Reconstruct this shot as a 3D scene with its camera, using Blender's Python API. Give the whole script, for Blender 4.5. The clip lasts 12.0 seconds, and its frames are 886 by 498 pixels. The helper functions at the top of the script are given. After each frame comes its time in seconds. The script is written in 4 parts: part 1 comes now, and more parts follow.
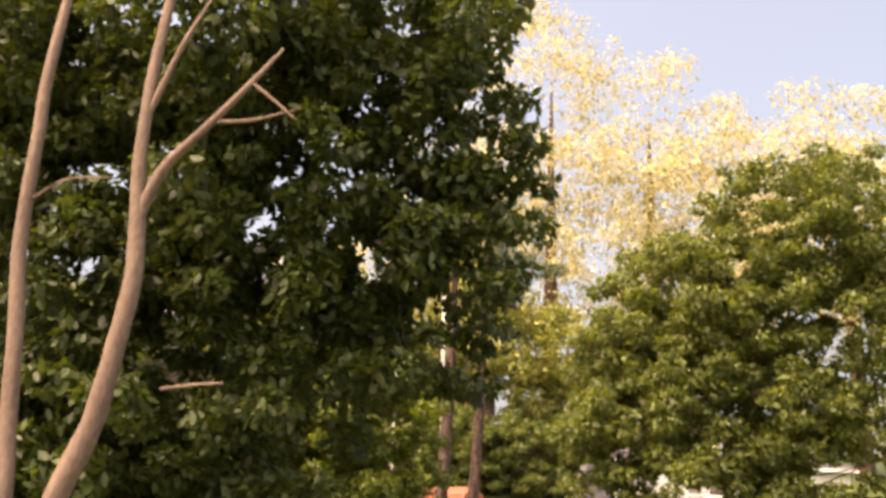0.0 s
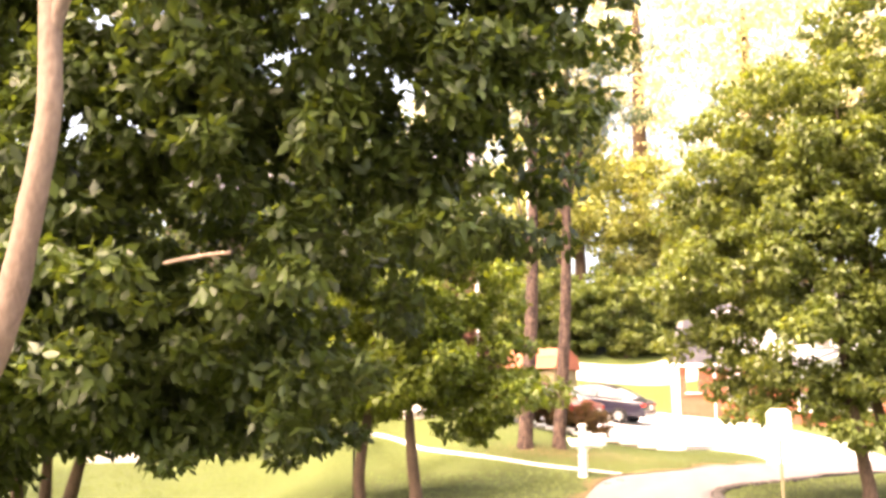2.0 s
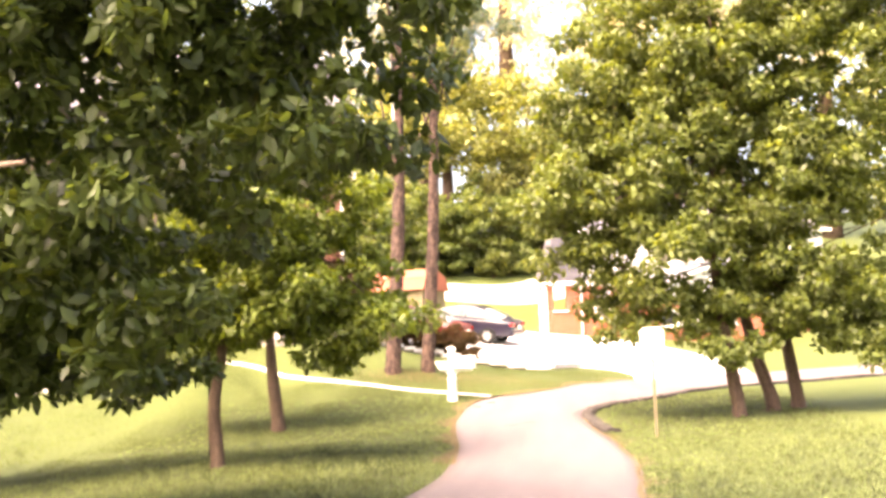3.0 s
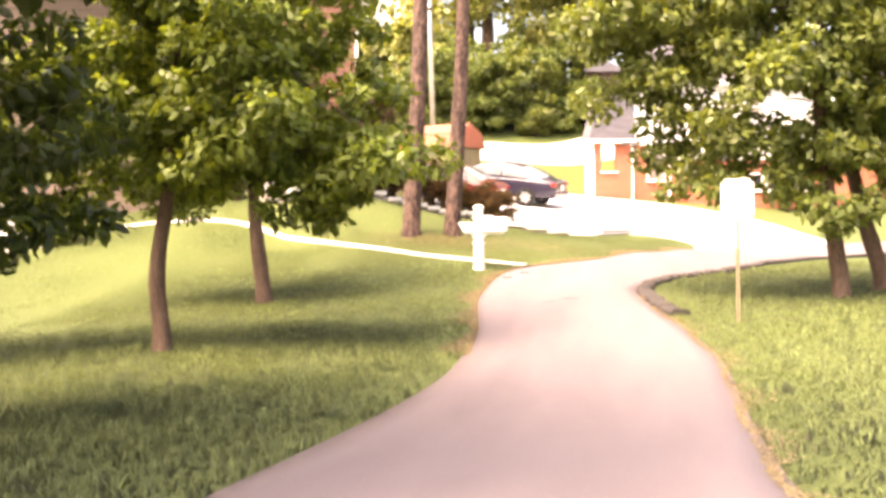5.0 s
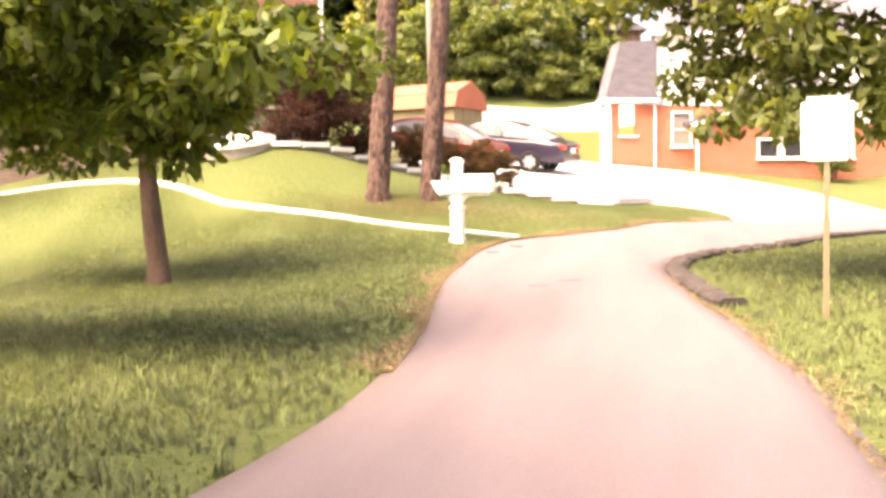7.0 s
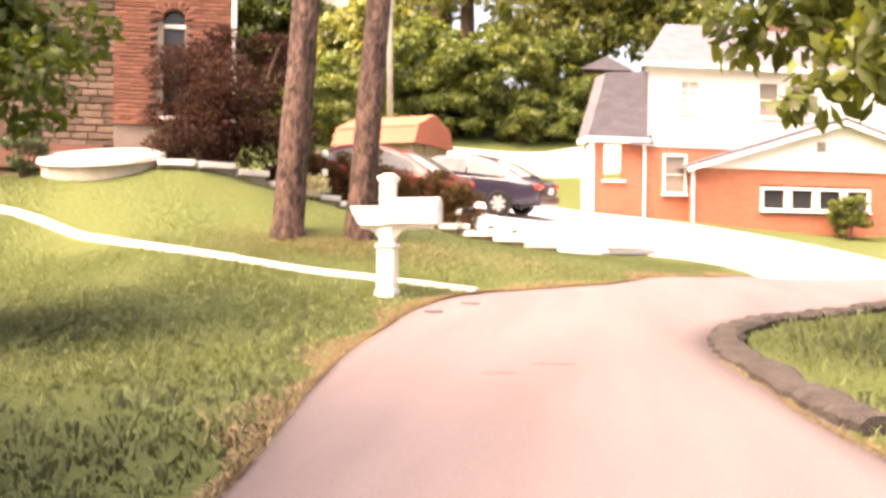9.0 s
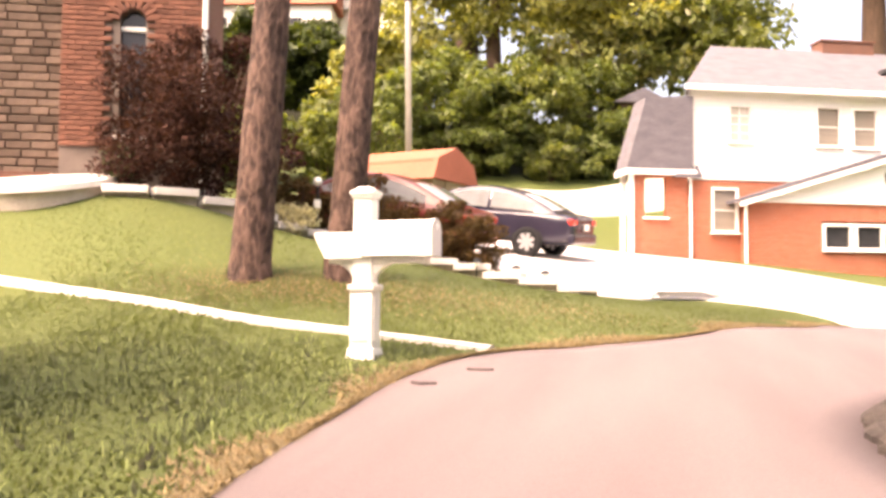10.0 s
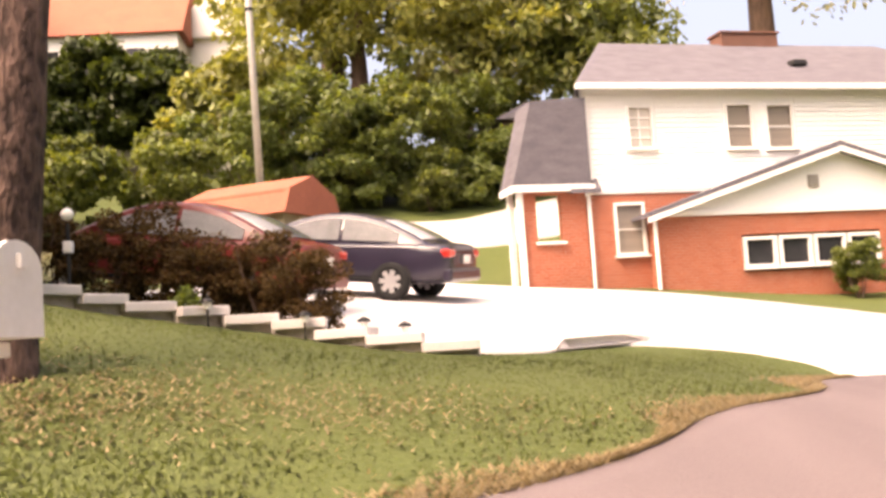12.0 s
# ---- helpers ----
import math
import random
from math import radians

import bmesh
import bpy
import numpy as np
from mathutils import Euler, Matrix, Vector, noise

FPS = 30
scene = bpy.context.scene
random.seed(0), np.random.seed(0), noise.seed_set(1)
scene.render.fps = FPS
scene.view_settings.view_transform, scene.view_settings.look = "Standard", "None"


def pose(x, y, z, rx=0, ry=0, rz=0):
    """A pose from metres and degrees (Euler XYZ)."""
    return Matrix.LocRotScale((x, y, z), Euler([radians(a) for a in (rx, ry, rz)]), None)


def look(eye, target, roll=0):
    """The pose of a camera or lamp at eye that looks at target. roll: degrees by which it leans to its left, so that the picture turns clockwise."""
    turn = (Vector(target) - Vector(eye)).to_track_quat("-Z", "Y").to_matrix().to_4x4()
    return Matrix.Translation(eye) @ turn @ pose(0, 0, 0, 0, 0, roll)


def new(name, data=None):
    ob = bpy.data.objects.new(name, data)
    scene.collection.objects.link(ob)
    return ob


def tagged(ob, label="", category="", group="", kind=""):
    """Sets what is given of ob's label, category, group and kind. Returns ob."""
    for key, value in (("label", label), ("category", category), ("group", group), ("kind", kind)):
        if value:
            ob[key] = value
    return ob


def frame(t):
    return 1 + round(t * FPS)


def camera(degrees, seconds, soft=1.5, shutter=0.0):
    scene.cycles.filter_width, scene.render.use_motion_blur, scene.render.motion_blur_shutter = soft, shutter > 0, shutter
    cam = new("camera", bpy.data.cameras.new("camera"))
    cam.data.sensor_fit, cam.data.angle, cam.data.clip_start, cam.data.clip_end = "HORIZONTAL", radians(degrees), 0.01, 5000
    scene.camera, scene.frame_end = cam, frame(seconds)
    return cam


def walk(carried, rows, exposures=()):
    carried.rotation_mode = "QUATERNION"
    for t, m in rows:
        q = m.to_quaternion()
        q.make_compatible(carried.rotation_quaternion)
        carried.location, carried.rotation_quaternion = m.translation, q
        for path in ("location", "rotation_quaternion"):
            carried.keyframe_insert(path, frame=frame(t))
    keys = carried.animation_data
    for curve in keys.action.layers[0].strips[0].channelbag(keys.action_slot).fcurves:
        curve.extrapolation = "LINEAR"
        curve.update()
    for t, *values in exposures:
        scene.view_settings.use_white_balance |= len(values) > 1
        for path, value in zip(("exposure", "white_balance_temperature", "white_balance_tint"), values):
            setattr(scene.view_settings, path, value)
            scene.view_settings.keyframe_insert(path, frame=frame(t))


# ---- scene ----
cam = camera(45.5, 12.0, soft=3.2)
PATH = [
    (0, (3.507, -31.779, 0.723), (3.203, -29.896, 1.324), 1.8),
    (0.5, (3.502, -31.277, 0.809), (3.121, -29.391, 1.354), 1.5),
    (1, (3.475, -30.728, 0.965), (3.009, -28.842, 1.441), 1.6),
    (1.5, (3.329, -30.015, 1.039), (3.084, -28.075, 1.461), -0.4),
    (2, (3.432, -29.403, 1.099), (2.955, -27.493, 1.448), -0.2),
    (2.5, (3.326, -28.815, 1.12), (2.827, -26.898, 1.391), -1.5),
    (3, (3.244, -28.026, 1.23), (3.006, -26.05, 1.428), -1.9),
    (5, (3.011, -23.093, 1.044), (2.685, -21.121, 0.994), -0.9),
    (5.5, (3.003, -22.07, 0.97), (2.694, -20.097, 0.86), -0.9),
    (6, (2.968, -20.731, 0.839), (2.648, -18.76, 0.727), -0.9),
    (6.5, (3.018, -19.138, 0.735), (2.659, -17.173, 0.633), -0.7),
    (8.5, (2.618, -13.645, 0.442), (2.26, -11.677, 0.431), -0.5),
    (9, (2.538, -12.088, 0.403), (2.23, -10.112, 0.427), 0.7),
    (9.5, (2.374, -10.144, 0.399), (2.05, -8.171, 0.468), 0.2),
    (10, (2.266, -8.568, 0.403), (1.898, -6.606, 0.517), 0.4),
    (10.5, (2.17, -7.104, 0.454), (1.753, -5.154, 0.6), -0.6),
    (11, (2.075, -5.669, 0.536), (1.661, -3.72, 0.711), -1.4),
    (11.5, (2.016, -4.472, 0.601), (1.694, -2.508, 0.8), -2.8),
    (12, (2.238, -3.266, 0.720), (2.069, -1.282, 0.906), -3.8),
]
walk(cam, [(t, look(eye, target, roll)) for t, eye, target, roll in PATH],
     [(0, 1.75, 8600, 19), (0.6, 2.45, 8700, 19), (1.4, 3.1, 8400, 19), (3, 3.12, 7900, 19), (6.5, 2.88, 7900, 22), (8.5, 2.75, 7900, 22), (9.5, 2.52, 7900, 24), (10.5, 2.42, 7900, 24), (11.5, 2.33, 7900, 24), (12, 1.9, 7900, 24)])

# ---- light ----
world = bpy.data.worlds.new("world")
scene.world = world
world.use_nodes = True
sky = world.node_tree.nodes.new("ShaderNodeTexSky")
sky.sky_type, sky.sun_disc = "NISHITA", False
SUN_EL, SUN_AZ = radians(56), radians(225)
sky.sun_elevation, sky.sun_rotation = SUN_EL, SUN_AZ
sky.dust_density, sky.air_density, sky.ozone_density = 10.0, 1.0, 0.6
bg = world.node_tree.nodes["Background"]
world.node_tree.links.new(sky.outputs[0], bg.inputs[0])
bg.inputs[1].default_value = 0.15
sun = new("sun", bpy.data.lights.new("sun", "SUN"))
sun.data.energy, sun.data.angle, sun.data.color = 0.7, radians(75), (1.0, 0.9, 0.76)
sun_from = Vector((math.sin(SUN_AZ) * math.cos(SUN_EL), math.cos(SUN_AZ) * math.cos(SUN_EL), math.sin(SUN_EL)))
sun.matrix_world = look(sun_from * 60, (0, 0, 0))


# ---- materials ----
def mat(name, col, col2=None, rough=0.8, scale=4.0, fine=40.0, bump=0.3, metal=0.0, island=0.0, obj=0.0, spec=0.3, depth=0.01, axes=(1, 1, 1), low=0.65, high=1.35):
    m = bpy.data.materials.new(name)
    m.use_nodes = True
    nt = m.node_tree
    b = nt.nodes["Principled BSDF"]
    b.inputs["Roughness"].default_value, b.inputs["Metallic"].default_value = rough, metal
    b.inputs["Specular IOR Level"].default_value = spec
    col2 = col2 or tuple(c * 0.7 for c in col)
    tc = nt.nodes.new("ShaderNodeTexCoord")
    mp = nt.nodes.new("ShaderNodeMapping")
    mp.inputs["Scale"].default_value = axes
    nt.links.new(tc.outputs["Object"], mp.inputs["Vector"])
    n1, n2 = nt.nodes.new("ShaderNodeTexNoise"), nt.nodes.new("ShaderNodeTexNoise")
    for n, s in ((n1, scale), (n2, fine)):
        n.inputs["Scale"].default_value, n.inputs["Detail"].default_value = s, 4
        nt.links.new(mp.outputs[0], n.inputs["Vector"])
    add = nt.nodes.new("ShaderNodeMath")
    add.operation = "ADD"
    nt.links.new(n1.outputs[0], add.inputs[0])
    nt.links.new(n2.outputs[0], add.inputs[1])
    rng = nt.nodes.new("ShaderNodeMapRange")
    rng.inputs["From Min"].default_value, rng.inputs["From Max"].default_value = low, high
    nt.links.new(add.outputs[0], rng.inputs["Value"])
    mix = nt.nodes.new("ShaderNodeMix")
    mix.data_type = "RGBA"
    mix.inputs["A"].default_value, mix.inputs["B"].default_value = (*col2, 1), (*col, 1)
    nt.links.new(rng.outputs[0], mix.inputs["Factor"])
    out = mix.outputs["Result"]
    if island or obj:
        g = nt.nodes.new("ShaderNodeNewGeometry" if island else "ShaderNodeObjectInfo")
        r2 = nt.nodes.new("ShaderNodeMapRange")
        k = island or obj
        r2.inputs["To Min"].default_value, r2.inputs["To Max"].default_value = 1 - k, 1 + k
        nt.links.new(g.outputs["Random Per Island" if island else "Random"], r2.inputs["Value"])
        mul = nt.nodes.new("ShaderNodeVectorMath")
        mul.operation = "SCALE"
        nt.links.new(out, mul.inputs[0])
        nt.links.new(r2.outputs[0], mul.inputs["Scale"])
        out = mul.outputs[0]
    nt.links.new(out, b.inputs["Base Color"])
    if bump:
        bp = nt.nodes.new("ShaderNodeBump")
        bp.inputs["Strength"].default_value, bp.inputs["Distance"].default_value = bump, depth
        nt.links.new(add.outputs[0], bp.inputs["Height"])
        nt.links.new(bp.outputs[0], b.inputs["Normal"])
    return m


def leafy(name, col, col2, trans=0.45, vary=0.45, through_tint=(1.5, 1.35, 0.5, 1), upright=False, rough=0.45, spec=0.45):
    m = mat(name, col, col2, rough=rough, scale=0.8, fine=6, bump=0, island=vary, spec=spec)
    nt = m.node_tree
    b, o = nt.nodes["Principled BSDF"], nt.nodes["Material Output"]
    t = nt.nodes.new("ShaderNodeBsdfTranslucent")
    src = b.inputs["Base Color"].links[0].from_socket
    tint = nt.nodes.new("ShaderNodeMix")
    tint.data_type, tint.blend_type = "RGBA", "MULTIPLY"
    tint.inputs["Factor"].default_value, tint.inputs["B"].default_value = 1.0, through_tint
    nt.links.new(src, tint.inputs["A"])
    nt.links.new(tint.outputs["Result"], t.inputs["Color"])
    if upright:
        # thin blades take the lie of the lawn
        up = nt.nodes.new("ShaderNodeCombineXYZ")
        up.inputs[2].default_value = 1.0
        nt.links.new(up.outputs[0], b.inputs["Normal"])
        nt.links.new(up.outputs[0], t.inputs["Normal"])
        b.inputs["Roughness"].default_value = 0.7
    ms = nt.nodes.new("ShaderNodeMixShader")
    ms.inputs[0].default_value = trans
    nt.links.new(b.outputs[0], ms.inputs[1])
    nt.links.new(t.outputs[0], ms.inputs[2])
    nt.links.new(ms.outputs[0], o.inputs["Surface"])
    return m


def brick_mat(name, c1, c2, mortar, w=0.21, h=0.075):
    m = mat(name, c1, c2, rough=0.9, scale=1.2, fine=30, bump=0)
    nt = m.node_tree
    b = nt.nodes["Principled BSDF"]
    tc = nt.nodes.new("ShaderNodeTexCoord")
    sep, com, add = nt.nodes.new("ShaderNodeSeparateXYZ"), nt.nodes.new("ShaderNodeCombineXYZ"), nt.nodes.new("ShaderNodeMath")
    nt.links.new(tc.outputs["Object"], sep.inputs[0])
    nt.links.new(sep.outputs[0], add.inputs[0])
    nt.links.new(sep.outputs[1], add.inputs[1])
    nt.links.new(add.outputs[0], com.inputs[0])
    nt.links.new(sep.outputs[2], com.inputs[1])
    br = nt.nodes.new("ShaderNodeTexBrick")
    br.inputs["Scale"].default_value, br.inputs["Brick Width"].default_value, br.inputs["Row Height"].default_value = 1, w, h
    br.inputs["Mortar Size"].default_value = 0.006
    br.inputs["Color1"].default_value, br.inputs["Color2"].default_value, br.inputs["Mortar"].default_value = (*c1, 1), (*c2, 1), (*mortar, 1)
    nt.links.new(com.outputs[0], br.inputs["Vector"])
    old = b.inputs["Base Color"].links[0].from_socket
    br2 = nt.nodes.new("ShaderNodeMix")
    br2.data_type = "RGBA"
    br2.inputs["Factor"].default_value = 0.4
    nt.links.new(br.outputs["Color"], br2.inputs["A"])
    nt.links.new(old, br2.inputs["B"])
    nt.links.new(br2.outputs["Result"], b.inputs["Base Color"])
    bp = nt.nodes.new("ShaderNodeBump")
    bp.inputs["Strength"].default_value, bp.inputs["Distance"].default_value, bp.invert = 0.5, 0.008, True
    nt.links.new(br.outputs["Fac"], bp.inputs["Height"])
    nt.links.new(bp.outputs[0], b.inputs["Normal"])
    return m


M = {}
M["grass_ground"] = mat("grass_ground", (0.08, 0.098, 0.025), (0.06, 0.082, 0.02), scale=0.6, fine=14, bump=0.4, depth=0.03)
M["blade"] = leafy("blade", (0.104, 0.13, 0.032), (0.076, 0.104, 0.025), 0.08, 0.13, upright=True)
M["blade_long"] = leafy("blade_long", (0.2, 0.25, 0.085), (0.13, 0.175, 0.05), 0.15, 0.3, upright=True)
M["blade_dry"] = leafy("blade_dry", (0.24, 0.18, 0.095), (0.15, 0.115, 0.055), 0.08, 0.4, upright=True)
M["asphalt"] = mat("asphalt", (0.175, 0.142, 0.146), (0.118, 0.096, 0.1), rough=0.9, scale=0.9, fine=120, bump=0.4, depth=0.006, axes=(1.7, 0.25, 1))
M["patch"] = mat("patch", (0.13, 0.105, 0.106), (0.1, 0.08, 0.082), rough=0.85, scale=6, fine=80)
M["kerb"] = mat("kerb", (0.085, 0.072, 0.066), (0.03, 0.025, 0.024), rough=0.95, scale=6, fine=60, bump=0.8, depth=0.02)
M["concrete"] = mat("concrete", (0.64, 0.6, 0.58), (0.52, 0.48, 0.46), rough=0.9, scale=1.5, fine=60, bump=0.3)
M["gravel"] = mat("gravel", (0.6, 0.56, 0.5), (0.42, 0.39, 0.35), rough=0.95, scale=2, fine=50, bump=0.5)
M["stone"] = mat("stone", (0.55, 0.49, 0.43), (0.34, 0.29, 0.25), rough=0.92, scale=4, fine=50, bump=0.6, obj=0.15)
M["white"] = mat("white", (0.8, 0.79, 0.77), (0.72, 0.71, 0.68), rough=0.45, scale=3, fine=30, bump=0.05)
M["siding"] = mat("siding", (0.8, 0.79, 0.77), (0.74, 0.73, 0.71), rough=0.6, scale=1, fine=20, bump=0.05)
M["brick"] = brick_mat("brick", (0.42, 0.13, 0.07), (0.34, 0.095, 0.05), (0.42, 0.33, 0.28))
M["brick_brown"] = brick_mat("brick_brown", (0.18, 0.082, 0.056), (0.12, 0.054, 0.04), (0.2, 0.165, 0.145))
# both rubble colours are darkened to hold the shade under the porch
M["rubble"] = brick_mat("rubble", (0.17, 0.125, 0.1), (0.11, 0.08, 0.065), (0.18, 0.15, 0.13), 0.42, 0.14)
M["rubble_piece"] = mat("rubble_piece", (0.19, 0.135, 0.105), (0.11, 0.08, 0.064), rough=0.92, scale=6, fine=50, bump=0.6, obj=0.35)
M["mortar"] = mat("mortar", (0.2, 0.16, 0.14), rough=0.95, scale=5, fine=60)
# brown bay brick, its colour lowered further for the shade on that front
M["brick_piece"] = mat("brick_piece", (0.18, 0.08, 0.055), (0.11, 0.048, 0.035), rough=0.9, scale=8, fine=60, bump=0.5, obj=0.3)
M["shingle"] = mat("shingle", (0.14, 0.132, 0.15), (0.085, 0.08, 0.094), rough=0.95, scale=2, fine=18, bump=0.5, axes=(1, 1, 3))
M["red_roof"] = mat("red_roof", (0.36, 0.12, 0.075), (0.26, 0.09, 0.06), rough=0.85, scale=1, fine=12)
M["bark_pine"] = mat("bark_pine", (0.13, 0.082, 0.068), (0.03, 0.019, 0.017), rough=0.95, scale=7, fine=20, bump=1.0, depth=0.06, axes=(1, 1, 0.42), low=0.82, high=1.2)
M["bark"] = mat("bark", (0.15, 0.1, 0.075), (0.055, 0.035, 0.028), rough=0.95, scale=6, fine=40, bump=0.8, depth=0.03, axes=(1, 1, 0.25))
M["bark_pale"] = mat("bark_pale", (0.22, 0.155, 0.125), (0.11, 0.075, 0.06), rough=0.85, scale=3, fine=30, bump=0.5, depth=0.02, axes=(1, 1, 0.5))
M["leaf_dark"] = leafy("leaf_dark", (0.072, 0.1, 0.027), (0.034, 0.053, 0.014))
M["leaf_mid"] = leafy("leaf_mid", (0.16, 0.19, 0.052), (0.085, 0.115, 0.028))
M["leaf_light"] = leafy("leaf_light", (0.17, 0.215, 0.04), (0.085, 0.125, 0.024))
M["leaf_ivy"] = leafy("leaf_ivy", (0.15, 0.19, 0.05), (0.068, 0.1, 0.025))
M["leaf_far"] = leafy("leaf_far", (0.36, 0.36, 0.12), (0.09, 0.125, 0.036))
# yellowish iris leaves; on far trees the cream tone paints in sun glare and haze
M["leaf_gold_sunlit"] = leafy("leaf_gold_sunlit", (0.66, 0.6, 0.38), (0.44, 0.42, 0.25), through_tint=(1.15, 1.1, 0.85, 1))
M["leaf_purple"] = leafy("leaf_purple", (0.055, 0.022, 0.016), (0.026, 0.012, 0.01), 0.2, rough=0.7, spec=0.15)
M["leaf_rust"] = leafy("leaf_rust", (0.105, 0.058, 0.024), (0.055, 0.04, 0.016), 0.25, 0.6, rough=0.7, spec=0.15)
M["needle"] = leafy("needle", (0.06, 0.1, 0.035), (0.035, 0.06, 0.022), 0.2)
M["paint_navy"] = mat("paint_navy", (0.034, 0.03, 0.05), (0.028, 0.025, 0.042), rough=0.16, bump=0, spec=0.6)
M["paint_red"] = mat("paint_red", (0.17, 0.018, 0.015), (0.13, 0.014, 0.012), rough=0.3, bump=0, spec=0.6)
M["paint_white"] = mat("paint_white", (0.75, 0.74, 0.72), rough=0.3, bump=0, spec=0.5, col2=(0.7, 0.69, 0.67))
M["rubber"] = mat("rubber", (0.025, 0.025, 0.025), rough=0.85, fine=80)
M["alloy"] = mat("alloy", (0.7, 0.7, 0.7), (0.6, 0.6, 0.6), rough=0.35, metal=0.6, bump=0)
# pale grey base colour stands in for bright sky reflected in the panes
M["car_glass"] = mat("car_glass", (0.36, 0.36, 0.36), (0.22, 0.225, 0.23), rough=0.06, bump=0, spec=0.9)
M["glass_dark"] = mat("glass_dark", (0.04, 0.04, 0.046), (0.025, 0.025, 0.03), rough=0.12, bump=0, spec=0.4)
M["blind"] = mat("blind", (0.27, 0.235, 0.2), (0.19, 0.165, 0.14), rough=0.5, scale=1, fine=8, axes=(0.05, 0.05, 6), bump=0)
M["curtain"] = mat("curtain", (0.5, 0.47, 0.43), (0.42, 0.4, 0.36), rough=0.5, scale=2, fine=20, bump=0)
M["lamp_red"] = mat("lamp_red", (0.5, 0.03, 0.02), (0.4, 0.02, 0.015), rough=0.15, bump=0, spec=0.7)
M["dark_metal"] = mat("dark_metal", (0.03, 0.03, 0.03), rough=0.5, metal=0.5)
M["steel"] = mat("steel", (0.5, 0.49, 0.46), (0.4, 0.39, 0.37), rough=0.5, metal=0.4, bump=0.1)
M["wood_post"] = mat("wood_post", (0.24, 0.2, 0.12), (0.15, 0.12, 0.08), rough=0.9, scale=4, fine=40, axes=(1, 1, 0.2))
M["litter"] = mat("litter", (0.3, 0.2, 0.1), (0.18, 0.11, 0.06), rough=0.95, scale=6, fine=60)
M["lamp_white"] = mat("lamp_white", (0.8, 0.8, 0.76), rough=0.2, bump=0, col2=(0.75, 0.75, 0.7))

# ---- the lie of the land ----
CTRL = np.array([
    (2.6, -60, -.3), (2.7, -33, -.1), (2.7, -28.8, .16), (2.7, -23.6, .12), (2.6, -19.6, -.24), (2.6, -15, -.6), (2.6, -11.2, -.7),
    (2.5, -7.7, -.55), (2.3, -4.7, -.36), (0, 0, 0), (-3.3, -9.3, -.69), (-3.8, -3.4, -.44), (-2.05, 2.6, .75), (-1.1, 2.85, .72),
    (4.8, -7.4, -.5), (6.6, -5.1, -.3), (1.2, .4, 0), (-.4, 15.2, 1.62), (1.95, 25.5, 2.4), (5.3, 22.4, 1.75), (11, 24.2, 1.3)])
MORE = np.array([
    (-12, -9, -1), (-12, -2, -.3), (-13, 3, .45), (-5.3, 2.7, .69), (-5.9, 4.0, 1.8), (-5.9, 5.6, 1.98), (-4.3, 4.8, 1.92), (-3.3, 5.6, 1.64), (-8.4, 3.4, 1.2), (-9, 6.5, 1.9), (-3, 7.9, 1.42), (-1, 8.6, 1.05),
    (.45, 8.2, .74), (2.25, 6.9, .53), (5.13, 7.3, .18), (14, -9, -.2), (14, 3, 0), (18, 14, .6), (-14, 20, 3)])
FAR = np.array([(-10, 34, 6.5), (12, 42, 7.5), (-20, -25, -.3), (20, -25, .3)])
CTRL = np.vstack([CTRL, MORE, FAR])


def spline_r(r):
    return np.where(r > 0, r * r * np.log(r + 1e-9), 0)


NC = len(CTRL)
SYS = np.zeros((NC + 3, NC + 3))
SYS[:NC, :NC] = spline_r(np.hypot(CTRL[:, None, 0] - CTRL[None, :, 0], CTRL[:, None, 1] - CTRL[None, :, 1])) + np.eye(NC) * 0.3
SYS[:NC, NC:] = np.c_[np.ones(NC), CTRL[:, :2]]
SYS[NC:, :NC] = SYS[:NC, NC:].T
WT = np.linalg.solve(SYS, np.r_[CTRL[:, 2], 0, 0, 0])


def gz(x, y):
    x, y = np.asarray(x, float), np.asarray(y, float)
    xc, yc = np.clip(x, -28, 30), np.clip(y, -60, 44)
    r = np.hypot(xc[..., None] - CTRL[:, 0], yc[..., None] - CTRL[:, 1])
    z = spline_r(r) @ WT[:NC] + WT[NC] + WT[NC + 1] * xc + WT[NC + 2] * yc
    far = np.hypot(x - xc, y - yc)
    return z + 14 * (1 - np.exp(-far / 60)) * (y > -30)


def gz1(x, y):
    return float(gz(x, y))


# ---- building helpers ----
def mesh_of(name, verts, faces, material, smooth=False):
    me = bpy.data.meshes.new(name)
    me.from_pydata([tuple(v) for v in verts], [], faces)
    me.materials.append(M[material])
    if smooth:
        me.polygons.foreach_set("use_smooth", [True] * len(me.polygons))
    me.update()
    return me


def part(name, bm, material, parent, label="", smooth=False):
    me = bpy.data.meshes.new(name)
    bm.to_mesh(me)
    bm.free()
    me.materials.append(M[material])
    if smooth:
        me.polygons.foreach_set("use_smooth", [True] * len(me.polygons))
    ob = new(name, me)
    if parent is not None:
        ob.parent = parent
    if label:
        ob["label"] = label
    return ob


def part_data(name, verts, faces, material, parent, label="", smooth=False):
    ob = new(name, mesh_of(name, verts, faces, material, smooth))
    if parent is not None:
        ob.parent = parent
    if label:
        ob["label"] = label
    return ob


def thing(name, x, y, z, label, category, group="", turn=0.0, kind=""):
    ob = new(name)
    ob.empty_display_size = 0.2
    ob.matrix_world = pose(x, y, z, 0, 0, turn)
    return tagged(ob, label, category, group, kind)


